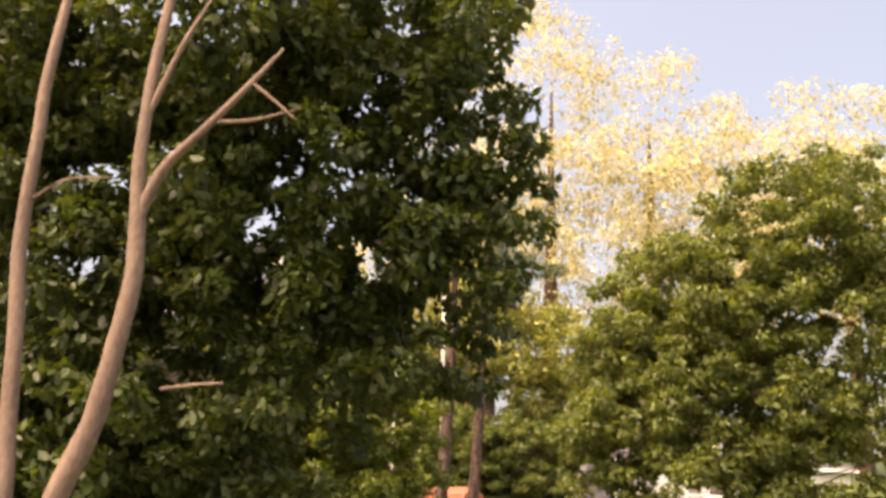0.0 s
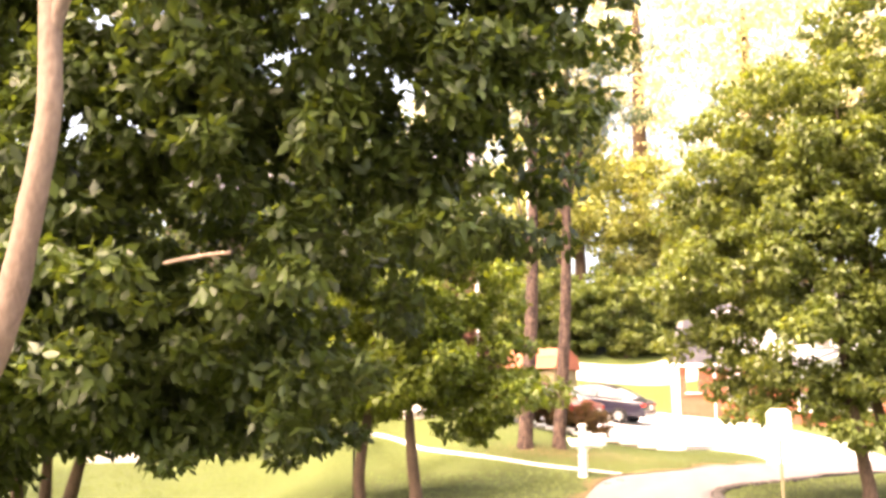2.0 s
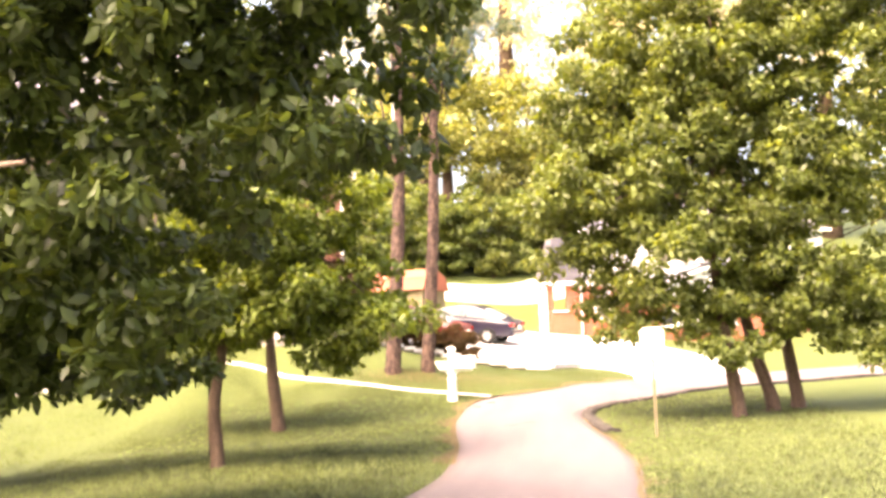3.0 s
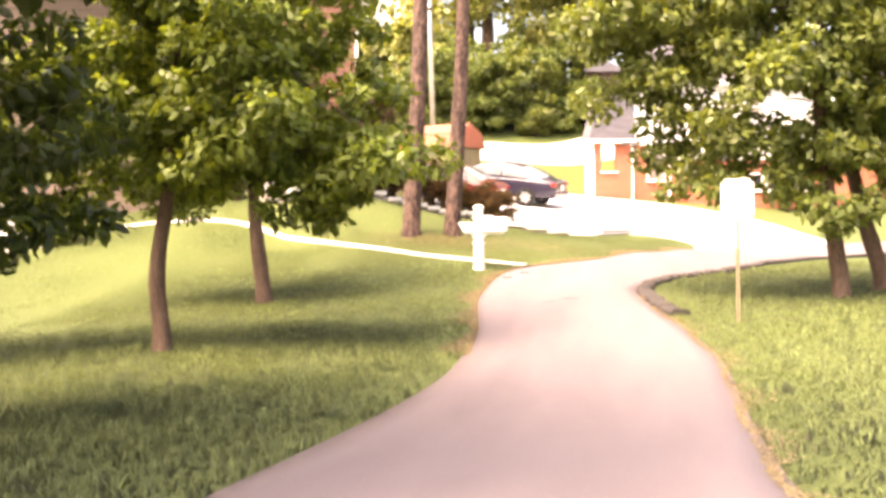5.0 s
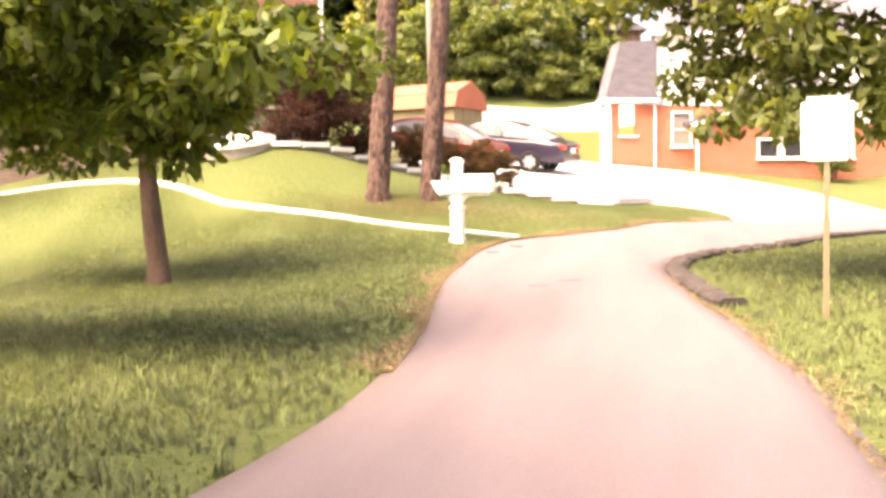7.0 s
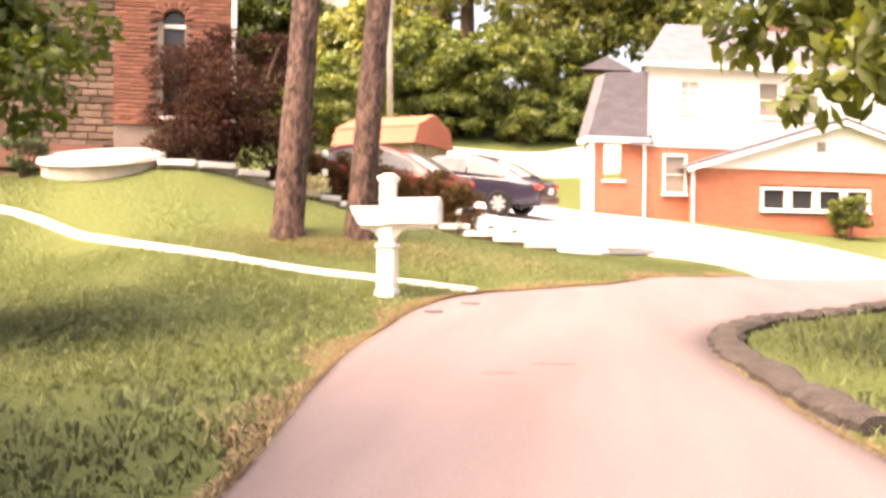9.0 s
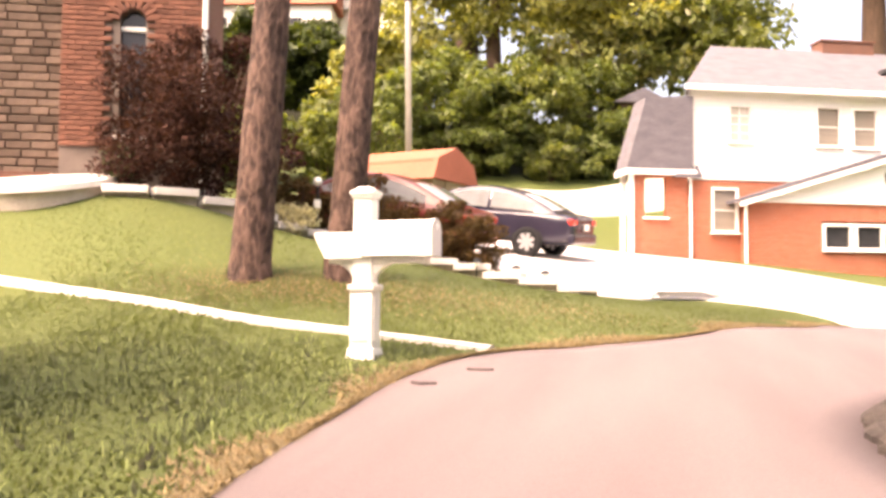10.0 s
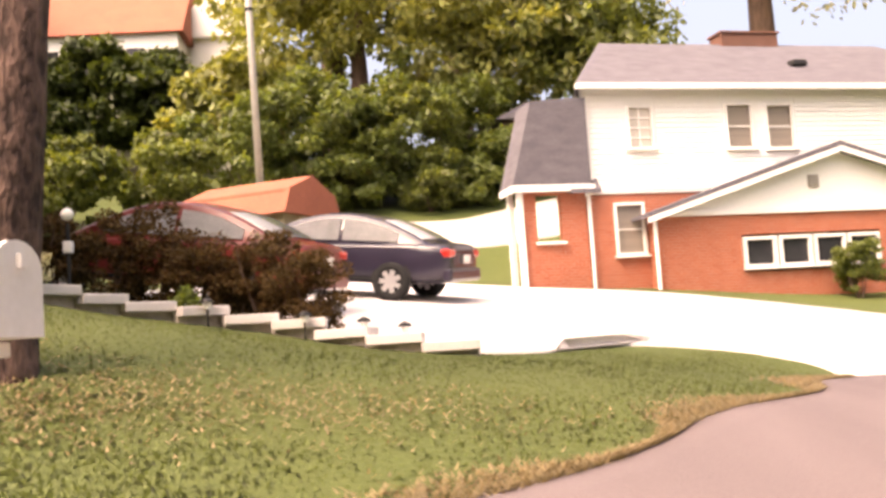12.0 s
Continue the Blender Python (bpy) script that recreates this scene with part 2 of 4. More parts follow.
def boxm(sx, sy, sz, cx=0, cy=0, cz=0, bevel=0.0, bm=None, taper=1.0):
    bm = bm or bmesh.new()
    g = bmesh.ops.create_cube(bm, size=1)["verts"]
    for v in g:
        k = taper if v.co.z > 0 else 1
        v.co = Vector((v.co.x * sx * k + cx, v.co.y * sy * k + cy, v.co.z * sz + cz))
    if bevel:
        es = list({e for v in g for e in v.link_edges})
        bmesh.ops.bevel(bm, geom=es, offset=bevel, segments=2, affect="EDGES", profile=0.6)
    return bm


def prism(pts, x0, x1, axis="x", bm=None):
    """A closed outline of (a, b) drawn out along an axis."""
    bm = bm or bmesh.new()
    def at(a, b, c):
        return {"x": (c, a, b), "y": (a, c, b), "z": (a, b, c)}[axis]
    v0 = [bm.verts.new(at(a, b, x0)) for a, b in pts]
    v1 = [bm.verts.new(at(a, b, x1)) for a, b in pts]
    n = len(pts)
    bm.faces.new(v0)
    bm.faces.new(v1[::-1])
    for i in range(n):
        bm.faces.new((v0[i], v1[i], v1[(i + 1) % n], v0[(i + 1) % n]))
    bmesh.ops.recalc_face_normals(bm, faces=bm.faces)
    return bm


def tube(points, radii, sides=10, bm=None, wob=0.0, seed=0):
    """A tapered limb along points."""
    bm = bm or bmesh.new()
    rg = random.Random(seed)
    rings = []
    for i, p in enumerate(points):
        p = Vector(p)
        d = (Vector(points[min(i + 1, len(points) - 1)]) - Vector(points[max(i - 1, 0)])).normalized()
        a = d.orthogonal().normalized()
        a = (Vector((1, 0, 0)) - d * d.x).normalized() if abs(d.x) < 0.9 else a
        b = d.cross(a)
        ring = []
        for k in range(sides):
            t = 2 * math.pi * k / sides
            r = radii[i] * (1 + wob * rg.uniform(-1, 1))
            ring.append(bm.verts.new(p + (a * math.cos(t) + b * math.sin(t)) * r))
        rings.append(ring)
    for r0, r1 in zip(rings, rings[1:]):
        for k in range(sides):
            bm.faces.new((r0[k], r0[(k + 1) % sides], r1[(k + 1) % sides], r1[k]))
    bm.faces.new(rings[0][::-1])
    bm.faces.new(rings[-1])
    return bm


def spline(pts, n=8):
    """Catmull-Rom through points of any dimension."""
    p = np.array(pts, float)
    p = np.vstack([2 * p[0] - p[1], p, 2 * p[-1] - p[-2]])
    out = []
    for i in range(1, len(p) - 2):
        for k in range(n):
            t = k / n
            out.append(0.5 * (2 * p[i] + (p[i + 1] - p[i - 1]) * t + (2 * p[i - 1] - 5 * p[i] + 4 * p[i + 1] - p[i + 2]) * t * t
                              + (3 * p[i] - p[i - 1] - 3 * p[i + 1] + p[i + 2]) * t ** 3))
    out.append(p[-2])
    return np.array(out)


def leaves(name, clumps, count, size, material, parent, seed=1, droop=0.5, aspect=0.5, flat=0.6):
    """Single leaves gathered in clumps: rows of (x, y, z, rx, ry, rz). Each leaf is two folded halves."""
    rg = np.random.RandomState(seed)
    c = np.array(clumps, float)
    w = c[:, 3] * c[:, 4] + c[:, 4] * c[:, 5] + c[:, 3] * c[:, 5]
    idx = rg.choice(len(c), count, p=w / w.sum())
    d = rg.normal(size=(count, 3))
    d /= np.linalg.norm(d, axis=1)[:, None]
    rad = rg.uniform(0.3, 1, count) ** 0.6
    cen = c[idx, :3] + d * c[idx, 3:] * rad[:, None]
    ax = d * 0.8 + rg.normal(size=(count, 3)) * 0.7
    ax[:, 2] -= droop
    ax /= np.linalg.norm(ax, axis=1)[:, None]
    up = rg.normal(size=(count, 3)) * (1 - flat) + np.array([0, 0, 1.0]) * flat + d * 0.4
    side = np.cross(ax, up)
    side /= np.linalg.norm(side, axis=1)[:, None] + 1e-9
    nor = np.cross(side, ax)
    s = size * rg.uniform(0.6, 1.35, count)[:, None]
    v = np.empty((count, 6, 3))
    v[:, 0] = cen - ax * s * 0.5
    v[:, 1] = cen + ax * s * 0.5 - nor * s * 0.12
    v[:, 2] = cen + side * s * aspect * 0.5 - ax * s * 0.08 - nor * s * 0.1
    v[:, 3] = cen - side * s * aspect * 0.5 - ax * s * 0.08 - nor * s * 0.1
    v[:, 4] = cen + side * s * aspect * 0.32 + ax * s * 0.25 - nor * s * 0.14
    v[:, 5] = cen - side * s * aspect * 0.32 + ax * s * 0.25 - nor * s * 0.14
    f = np.array([[0, 2, 4, 1], [0, 1, 5, 3]])
    faces = (f[None] + (np.arange(count) * 6)[:, None, None]).reshape(-1, 4)
    me = bpy.data.meshes.new(name)
    me.vertices.add(count * 6)
    me.vertices.foreach_set("co", v.reshape(-1))
    me.loops.add(faces.size)
    me.loops.foreach_set("vertex_index", faces.reshape(-1))
    me.polygons.add(len(faces))
    me.polygons.foreach_set("loop_start", np.arange(0, faces.size, 4))
    me.polygons.foreach_set("loop_total", np.full(len(faces), 4))
    me.materials.append(M[material])
    me.update(calc_edges=True)
    ob = new(name, me)
    if parent is not None:
        ob.parent = parent
    return ob


def clumps_in(blobs, n, size, seed):
    """Small clumps spread through and over large blobs, so that the outline is uneven."""
    rg = np.random.RandomState(seed)
    b = np.array(blobs, float)
    w = b[:, 3] * b[:, 4] * b[:, 5]
    idx = rg.choice(len(b), n, p=w / w.sum())
    d = rg.normal(size=(n, 3))
    d /= np.linalg.norm(d, axis=1)[:, None]
    r = rg.uniform(0.25, 1.08, n) ** 0.55
    p = b[idx, :3] + d * b[idx, 3:] * r[:, None]
    s = size * rg.uniform(0.55, 1.4, (n, 1)) * np.array([1, 1, 0.6])
    return np.hstack([p, s])


def strip(name, left, right, material, lift=0.02, across=8, label="", category=""):
    """A paved strip between two edge lines, lying on the land."""
    L, R = np.array(left), np.array(right)
    vs = []
    for a, b in zip(L, R):
        for k in range(across + 1):
            q = a + (b - a) * k / across
            crown = 0.03 * (1 - (2 * k / across - 1) ** 2)
            vs.append((q[0], q[1], gz1(q[0], q[1]) + lift + crown * (lift > 0)))
    n = across + 1
    fs = [(i * n + k, i * n + k + 1, (i + 1) * n + k + 1, (i + 1) * n + k) for i in range(len(L) - 1) for k in range(across)]
    ob = new(name, mesh_of(name, vs, fs, material, True))
    mod = ob.modifiers.new("thick", "SOLIDIFY")
    mod.thickness, mod.offset = 0.12, -1
    return tagged(ob, label, category, kind="structure")


# ---- ground, lane and drive ----
gx = np.unique(np.r_[np.linspace(-400, -30, 14), np.linspace(-30, -10, 26), np.linspace(-10, 12, 90), np.linspace(12, 32, 26), np.linspace(32, 400, 14)])
gy = np.unique(np.r_[np.linspace(-300, -40, 12), np.linspace(-40, 12, 170), np.linspace(12, 46, 60), np.linspace(46, 500, 18)])
GX, GY = np.meshgrid(gx, gy)
GZ = gz(GX, GY)
GV = np.stack([GX, GY, GZ], -1).reshape(-1, 3)
nx = len(gx)
GF = [(j * nx + i, j * nx + i + 1, (j + 1) * nx + i + 1, (j + 1) * nx + i) for j in range(len(gy) - 1) for i in range(nx - 1)]
ground = tagged(new("ground", mesh_of("ground", GV, GF, "grass_ground", True)), "mown green and yellowish lawn on a gentle slope", "lawn", kind="structure")

LANE_L = spline([(0.9, -75), (0.85, -40), (0.78, -25), (0.77, -18), (0.83, -15.2), (1.06, -10.8), (0.86, -7.6), (0.46, -4.5), (0.38, -1.8), (0.58, -0.3), (0.97, 0.45), (1.62, 0.95), (2.35, 1.7), (2.75, 2.35), (3.28, 3.5), (4.2, 4.9), (5.07, 7.05), (9, 10.2), (16, 13), (28, 16)], 7)
LANE_R = spline([(4.1, -75), (4.1, -40), (4.0, -25), (3.92, -18), (4.04, -14.6), (4.2, -10.8), (4.0, -8.1), (3.6, -5.6), (3.38, -3.7), (3.42, -2.9), (3.52, -2.3), (3.7, -1.7), (4.05, -1.1), (4.5, -0.65), (5.1, 0.1), (5.7, 1.2), (6.6, 2.9), (8.6, 5.4), (14, 8), (28, 11)], 7)
strip("road", LANE_L, LANE_R, "asphalt", 0.022, 10, "narrow worn pinkish grey asphalt lane", "road")
DR_L = spline([(5.12, 7.1), (5.2, 9.0), (4.6, 10.4), (3.67, 10.7), (2.9, 10.2), (2.3, 9.2), (1.4, 8.55), (0.4, 8.6), (-0.8, 9.3), (-1.9, 10.0), (-3.4, 11.5), (-4.8, 15), (-4.6, 20)], 6)
DR_R = spline([(9.4, 10.4), (9.4, 12), (9.2, 13.4), (9.0, 14.8), (8.8, 16.2), (8.5, 17.4), (8.1, 18.6), (7.3, 19.8), (6.2, 20.7), (5.0, 21.2), (3.6, 21.8), (2.0, 22.4), (0.6, 22.8)], 6)
strip("driveway", DR_L, DR_R, "concrete", 0.035, 10, "broad pale concrete driveway", "driveway")
GV_L = spline([(-6.5, 32.0), (-4.0, 32.6), (-0.7, 33.5), (1.7, 35.9), (5, 38.5), (14, 40.5)], 6)
GV_R = spline([(-6.5, 28.6), (-4.0, 29.0), (0.4, 30.0), (3.0, 32.0), (7, 35), (14, 36.8)], 6)
strip("gravel_road", GV_L, GV_R, "gravel", 0.04, 6, "pale gravel track behind the house", "road")

def ribbon(name, line, width, height, material, label, category, base=-0.06, rough=0.12):
    """A low kerb of rounded section along a line on the ground."""
    bm = bmesh.new()
    ln = np.array(line)
    rings = []
    for i, p in enumerate(ln):
        d = ln[min(i + 1, len(ln) - 1)] - ln[max(i - 1, 0)]
        d = d / np.linalg.norm(d)
        nrm = np.array([-d[1], d[0]])
        z = gz1(*p)
        w = width * random.uniform(1 - rough, 1 + rough)
        h = height * random.uniform(1 - rough, 1 + rough)
        rings.append([bm.verts.new((*(p + nrm * o * w), z + q)) for o, q in ((-0.5, base), (-0.48, h * 0.6), (-0.3, h), (0.3, h), (0.48, h * 0.6), (0.5, base))])
    for a, b in zip(rings, rings[1:]):
        for k in range(5):
            bm.faces.new((a[k], a[k + 1], b[k + 1], b[k]))
    bm.faces.new(rings[0])
    bm.faces.new(rings[-1][::-1])
    bmesh.ops.recalc_face_normals(bm, faces=bm.faces)
    return tagged(part(name, bm, material, None), label, category, kind="structure")


kerb_line = spline([(3.85, -6.4), (3.62, -5.6), (3.4, -3.8), (3.43, -2.9), (3.55, -2.2), (4.05, -1.1), (4.5, -0.65), (5.1, 0.1), (5.7, 1.2), (6.6, 2.9), (8.6, 5.4), (14, 8)], 10) + np.array([0.11, -0.03])
ribbon("kerb", kerb_line, 0.27, 0.085, "kerb", "crumbling dark asphalt kerb round the bend", "kerb", rough=0.3)
edging_line = spline([(0.98, 0.62), (-0.4, 0.89), (-1.5, 1.15), (-3.15, 1.9), (-4.45, 2.45), (-5.3, 2.72), (-8.4, 3.4), (-11, 3.9)], 10)
ribbon("edging", edging_line, 0.21, 0.045, "concrete", "long pale concrete lawn edging", "edging", rough=0.05)


# ---- mailbox ----
def mailbox(x, y, turn):
    t = thing("mailbox", x, y, gz1(x, y) - 0.02, "white plastic mailbox on a moulded square post", "mailbox", turn=turn)
    part("base", boxm(0.25, 0.25, 0.1, 0, 0, 0.05, 0.012, taper=0.9), "white", t)
    part("lower_post", boxm(0.2, 0.2, 0.48, 0, 0, 0.34, 0.01), "white", t)
    for s in (-1, 1):
        part("panel", boxm(0.12, 0.012, 0.36, 0, s * 0.103, 0.34, 0.004), "white", t)
        part("panel", boxm(0.012, 0.12, 0.36, s * 0.103, 0, 0.34, 0.004), "white", t)
    part("collar", boxm(0.235, 0.235, 0.05, 0, 0, 0.6, 0.012), "white", t)
    part("upper_post", boxm(0.165, 0.165, 0.76, 0, 0, 1.0, 0.01), "white", t)
    part("cap", boxm(0.19, 0.19, 0.03, 0, 0, 1.36, 0.008, boxm(0.215, 0.215, 0.04, 0, 0, 1.39, 0.012), 1.0), "white", t)
    part("cap_top", boxm(0.17, 0.17, 0.035, 0, 0, 1.425, 0.0, taper=0.55), "white", t)
    sec = [(-0.125, 0.86), (0.125, 0.86), (0.125, 1.06)] + [(0.125 * math.cos(a), 1.06 + 0.1 * math.sin(a)) for a in [math.pi * k / 10 for k in range(1, 10)]] + [(-0.125, 1.06)]
    part("box", prism(sec, 0.0, 0.6, "x"), "white", t)
    dsec = [(a * 1.05, 0.86 + (b - 0.86) * 1.03) for a, b in sec]
    door = part("box_door", prism(dsec, 0.6, 0.625, "x"), "white", t)
    part("handle", boxm(0.02, 0.03, 0.05, 0.635, 0, 1.1, 0.005), "white", door)
    part("paper_holder", prism([(-0.43, 1.06), (-0.41, 1.0), (-0.32, 0.84), (0, 0.84), (0, 1.06)], -0.11, 0.11, "y"), "white", t)
    part("arm", boxm(0.86, 0.12, 0.05, 0.12, 0, 0.825, 0.008), "white", t)
    for s in (-1, 1):
        arc = [(s * 0.08, 0.62)] + [(s * (0.08 + 0.24 * (1 - math.cos(a))), 0.62 + 0.19 * math.sin(a)) for a in [math.pi / 2 * k / 6 for k in range(1, 7)]] + [(s * 0.08, 0.81)]
        part("bracket", prism(arc, -0.04, 0.04, "y"), "white", t)
    return t


mailbox(0, 0, -7)


# ---- road sign ----
def sign(x, y, turn):
    t = thing("road_sign", x, y, gz1(x, y) - 0.1, "blank pale sign plate on a thin post in the grass", "sign", turn=turn)
    part("post", boxm(0.055, 0.04, 2.2, 0, 0, 1.1, 0.004), "wood_post", t)
    bm = boxm(0.46, 0.006, 0.6, 0, -0.035, 1.9)
    bmesh.ops.bevel(bm, geom=[e for e in bm.edges if abs(e.verts[0].co.y - e.verts[1].co.y) > 0.004], offset=0.05, segments=4, affect="EDGES")
    part("plate", bm, "white", t, "plain pale plate with rounded corners")
    for z in (1.68, 2.12):
        part("bolt", boxm(0.02, 0.012, 0.02, 0, -0.043, z, 0.004), "steel", t)
    return t


sign(4.74, -7.2, -8)


# ---- trees ----
def limb(p, q, r0, r1, bend, seed, n=6):
    rg = random.Random(seed)
    p, q = Vector(p), Vector(q)
    off = Vector((rg.uniform(-1, 1), rg.uniform(-1, 1), rg.uniform(0, 0.6))) * bend
    pts = [p.lerp(q, i / n) + off * math.sin(math.pi * i / n) for i in range(n + 1)]
    return pts, [r0 + (r1 - r0) * i / n for i in range(n + 1)]


def tree(name, x, y, trunks, blobs, n_clump, clump, n_leaf, leaf, bark, foliage, label, seed, category="tree", group="", droop=0.5, aspect=0.5, limbs=5):
    """trunks: rows of (points, radii) relative to the base; blobs: (x, y, z, rx, ry, rz) relative to it."""
    z = gz1(x, y)
    t = thing(name, x, y, z - 0.05, label, category, group)
    rg = random.Random(seed)
    for pts, radii in trunks:
        sp = spline([(*p, r) for p, r in zip(pts, radii)], 5)
        tr = part("trunk", tube([p[:3] for p in sp], [p[3] for p in sp], 12, wob=0.05, seed=seed), bark, t, smooth=True)
        for k in range(limbs):
            b = rg.choice(blobs)
            at = Vector(sp[int(len(sp) * rg.uniform(0.72, 0.98))][:3])
            to = Vector(b[:3]) + Vector((rg.uniform(-1, 1) * b[3], rg.uniform(-1, 1) * b[4], rg.uniform(-0.5, 0.8) * b[5])) * 0.5
            lp, lr = limb(at, to, radii[-1] * 0.6, 0.012, 0.25, seed * 31 + k)
            part("limb", tube(lp, lr, 6), bark, tr, smooth=True)
    leaves("crown", clumps_in(blobs, n_clump, clump, seed), n_leaf, leaf, foliage, t, seed, droop, aspect)
    return t


# pines by the mailbox
def pine(x, y, lean, r, h, seed, label):
    pts = [(0, 0, -0.1), (0.0, 0, 0.25), (lean * 0.25, 0.05, 2.2), (lean * 0.6, 0.1, 5.5), (lean, 0, h)]
    rad = [r * 1.35, r * 1.08, r * 0.95, r * 0.8, r * 0.35]
    blobs = [(lean + math.cos(k * 2.1) * 1.3, math.sin(k * 2.1) * 1.3, h - 3.2 + k * 0.65, 1.4, 1.4, 0.6) for k in range(6)]
    return tree("pine_tree", x, y, [(pts, rad)], blobs, 90, 0.4, 7000, 0.2, "bark_pine", "needle", label, seed, group="pines by the mailbox", aspect=0.12, limbs=7)


pine(-2.03, 2.65, 0.5, 0.225, 13.0, 11, "tall pine with rough reddish brown bark on the lawn")
pine(-1.05, 2.97, 0.55, 0.2, 13.5, 12, "tall slimmer pine with rough bark beside the mailbox")

# the two young trees on the lawn
tree("lawn_tree", -3.24, -9.3, [([(0, 0, -0.1), (0.0, 0, 0.3), (-0.05, 0, 1.2), (0.1, 0.1, 2.4), (0.3, 0.2, 5)], [0.17, 0.13, 0.11, 0.09, 0.03])],
     [(1.9, 0.2, 3.0, 1.8, 1.5, 1.25), (2.9, 0.3, 2.5, 1.0, 1.0, 0.8), (0.4, 0.2, 3.6, 1.9, 1.7, 1.5), (1.2, 0, 5.0, 2.2, 1.8, 1.5), (-1.7, 0.4, 3.4, 1.7, 1.6, 1.5), (0, 0, 6.2, 2.0, 1.8, 1.5)],
     340, 0.42, 52000, 0.15, "bark", "leaf_light", "bright green spreading tree with a slim dark trunk", 21, group="young trees on the lawn")
tree("lawn_tree", -3.75, -3.55, [([(0, 0, -0.1), (0.0, 0, 0.3), (-0.1, 0, 1.2), (-0.2, 0.1, 2.4), (-0.3, 0.2, 5)], [0.22, 0.16, 0.14, 0.1, 0.03])],
     [(-0.3, 0.2, 3.3, 1.7, 1.8, 1.3), (-2.0, 0.2, 3.2, 1.8, 1.8, 1.5), (-0.6, 0, 5.0, 1.9, 1.9, 1.5)],
     260, 0.42, 30000, 0.15, "bark", "leaf_ivy", "leafy tree with a stout leaning trunk on the lawn", 22, group="young trees on the lawn")

# the large pale-barked tree over the start of the lane
tree("large_tree", -1.7, -23.4, [([(0.85, -1.0, -0.3), (1.178, -1.0, 1.241), (1.32, -1.0, 1.639), (1.433, -1.0, 1.957), (1.53, -1.0, 2.507), (1.604, -1.0, 3.036), (1.578, -1.0, 3.519), (1.538, -1.0, 3.975), (1.548, -1.0, 4.538), (1.563, -0.95, 5.073), (1.65, -0.7, 6.902), (1.75, -0.3, 8.702)], [0.11, 0.092, 0.09, 0.084, 0.076, 0.07, 0.066, 0.054, 0.05, 0.046, 0.036, 0.016]),
                                 ([(0.82, -1.0, -0.3), (0.8, -1.0, 1.235), (0.749, -1.0, 1.876), (0.687, -1.0, 2.670), (0.614, -1.0, 3.332), (0.625, -1.0, 4.261), (0.626, -0.95, 5.149), (0.7, -0.6, 7.502)], [0.085, 0.07, 0.066, 0.062, 0.058, 0.052, 0.046, 0.025]),
                                 ([(1.585, -1.0, 3.482), (1.64, -1.0, 3.702), (1.769, -1.0, 3.963), (2.101, -1.0, 4.313), (2.414, -1.0, 4.658), (2.62, -0.9, 5.002)], [0.05, 0.048, 0.042, 0.034, 0.026, 0.012]),
                                 ([(2.168, -1.0, 4.323), (2.461, -1.0, 4.327), (2.832, -1.0, 4.414)], [0.02, 0.015, 0.006]),
                                 ([(2.414, -1.0, 4.658), (2.6, -1.0, 4.502), (2.808, -1.0, 4.314)], [0.016, 0.014, 0.008]),
                                 ([(1.56, -1.0, 4.402), (1.65, -1.0, 4.652), (1.802, -1.0, 5.053), (1.95, -0.9, 5.502)], [0.03, 0.028, 0.022, 0.01]),
                                 ([(0.65, -1.0, 3.702), (0.942, -1.0, 3.867), (1.365, -1.0, 3.869)], [0.016, 0.011, 0.005]),
                                 ([(0.2, 2.9, 2.86), (0.6, 2.6, 2.84), (0.9, 2.42, 2.83), (1.13, 2.37, 2.83)], [0.02, 0.02, 0.02, 0.017])],
     [(-0.6, 4.2, 3.4, 3.0, 1.8, 2.4), (0.9, 4.0, 5.6, 2.6, 1.8, 2.2), (-2.6, 4.4, 5.6, 3.2, 2.0, 3.0), (2.4, 4.6, 5.0, 1.6, 1.3, 1.4), (-3.4, 5.0, 2.4, 2.8, 1.8, 2.0), (0.2, 3.4, 8.0, 3.8, 2.4, 2.2), (-0.4, 5.0, 1.9, 1.4, 1.2, 1.1), (-1.2, 9.0, 3.2, 1.5, 1.6, 1.7), (0.6, 9.0, 4.8, 1.9, 1.8, 1.2), (2.6, 4.6, 8.2, 1.6, 1.3, 1.6), (3.3, 4.4, 3.7, 1.2, 1.1, 0.9), (3.7, 4.6, 4.8, 1.1, 1.0, 0.9), (3.5, 4.6, 6.4, 1.1, 1.0, 1.3), (-5.4, 5.2, 5.0, 2.4, 1.8, 3.0), (-4.4, 4.8, 8.6, 2.8, 2.0, 2.0), (-1.0, 9.2, 1.9, 1.1, 1.2, 1.2)],
     1150, 0.42, 140000, 0.17, "bark_pale", "leaf_dark", "large dark leafy tree with smooth pale forked trunks", 31, limbs=0)

tree("clump_tree", -9.0, -11.3, [([(-0.5, 0, -0.1), (-0.5, 0, 1.0), (-0.9, 0.2, 3)], [0.15, 0.12, 0.06]), ([(0, 0.1, -0.1), (0.05, 0.1, 1.2), (-0.1, 0.3, 3.5)], [0.14, 0.11, 0.05]), ([(0.4, 0, -0.1), (0.7, 0, 1.2), (1.1, 0.2, 3)], [0.15, 0.12, 0.06])],
     [(0, 0, 3.6, 2.8, 2.4, 1.9), (1.4, 0.3, 2.8, 1.8, 1.6, 1.1), (-1.6, 0, 3, 1.8, 1.6, 1.3), (0.5, 0.4, 5.8, 2.6, 2.4, 2)],
     220, 0.55, 22000, 0.17, "bark", "leaf_dark", "spreading tree with several leaning stems on the lawn", 32, limbs=3)

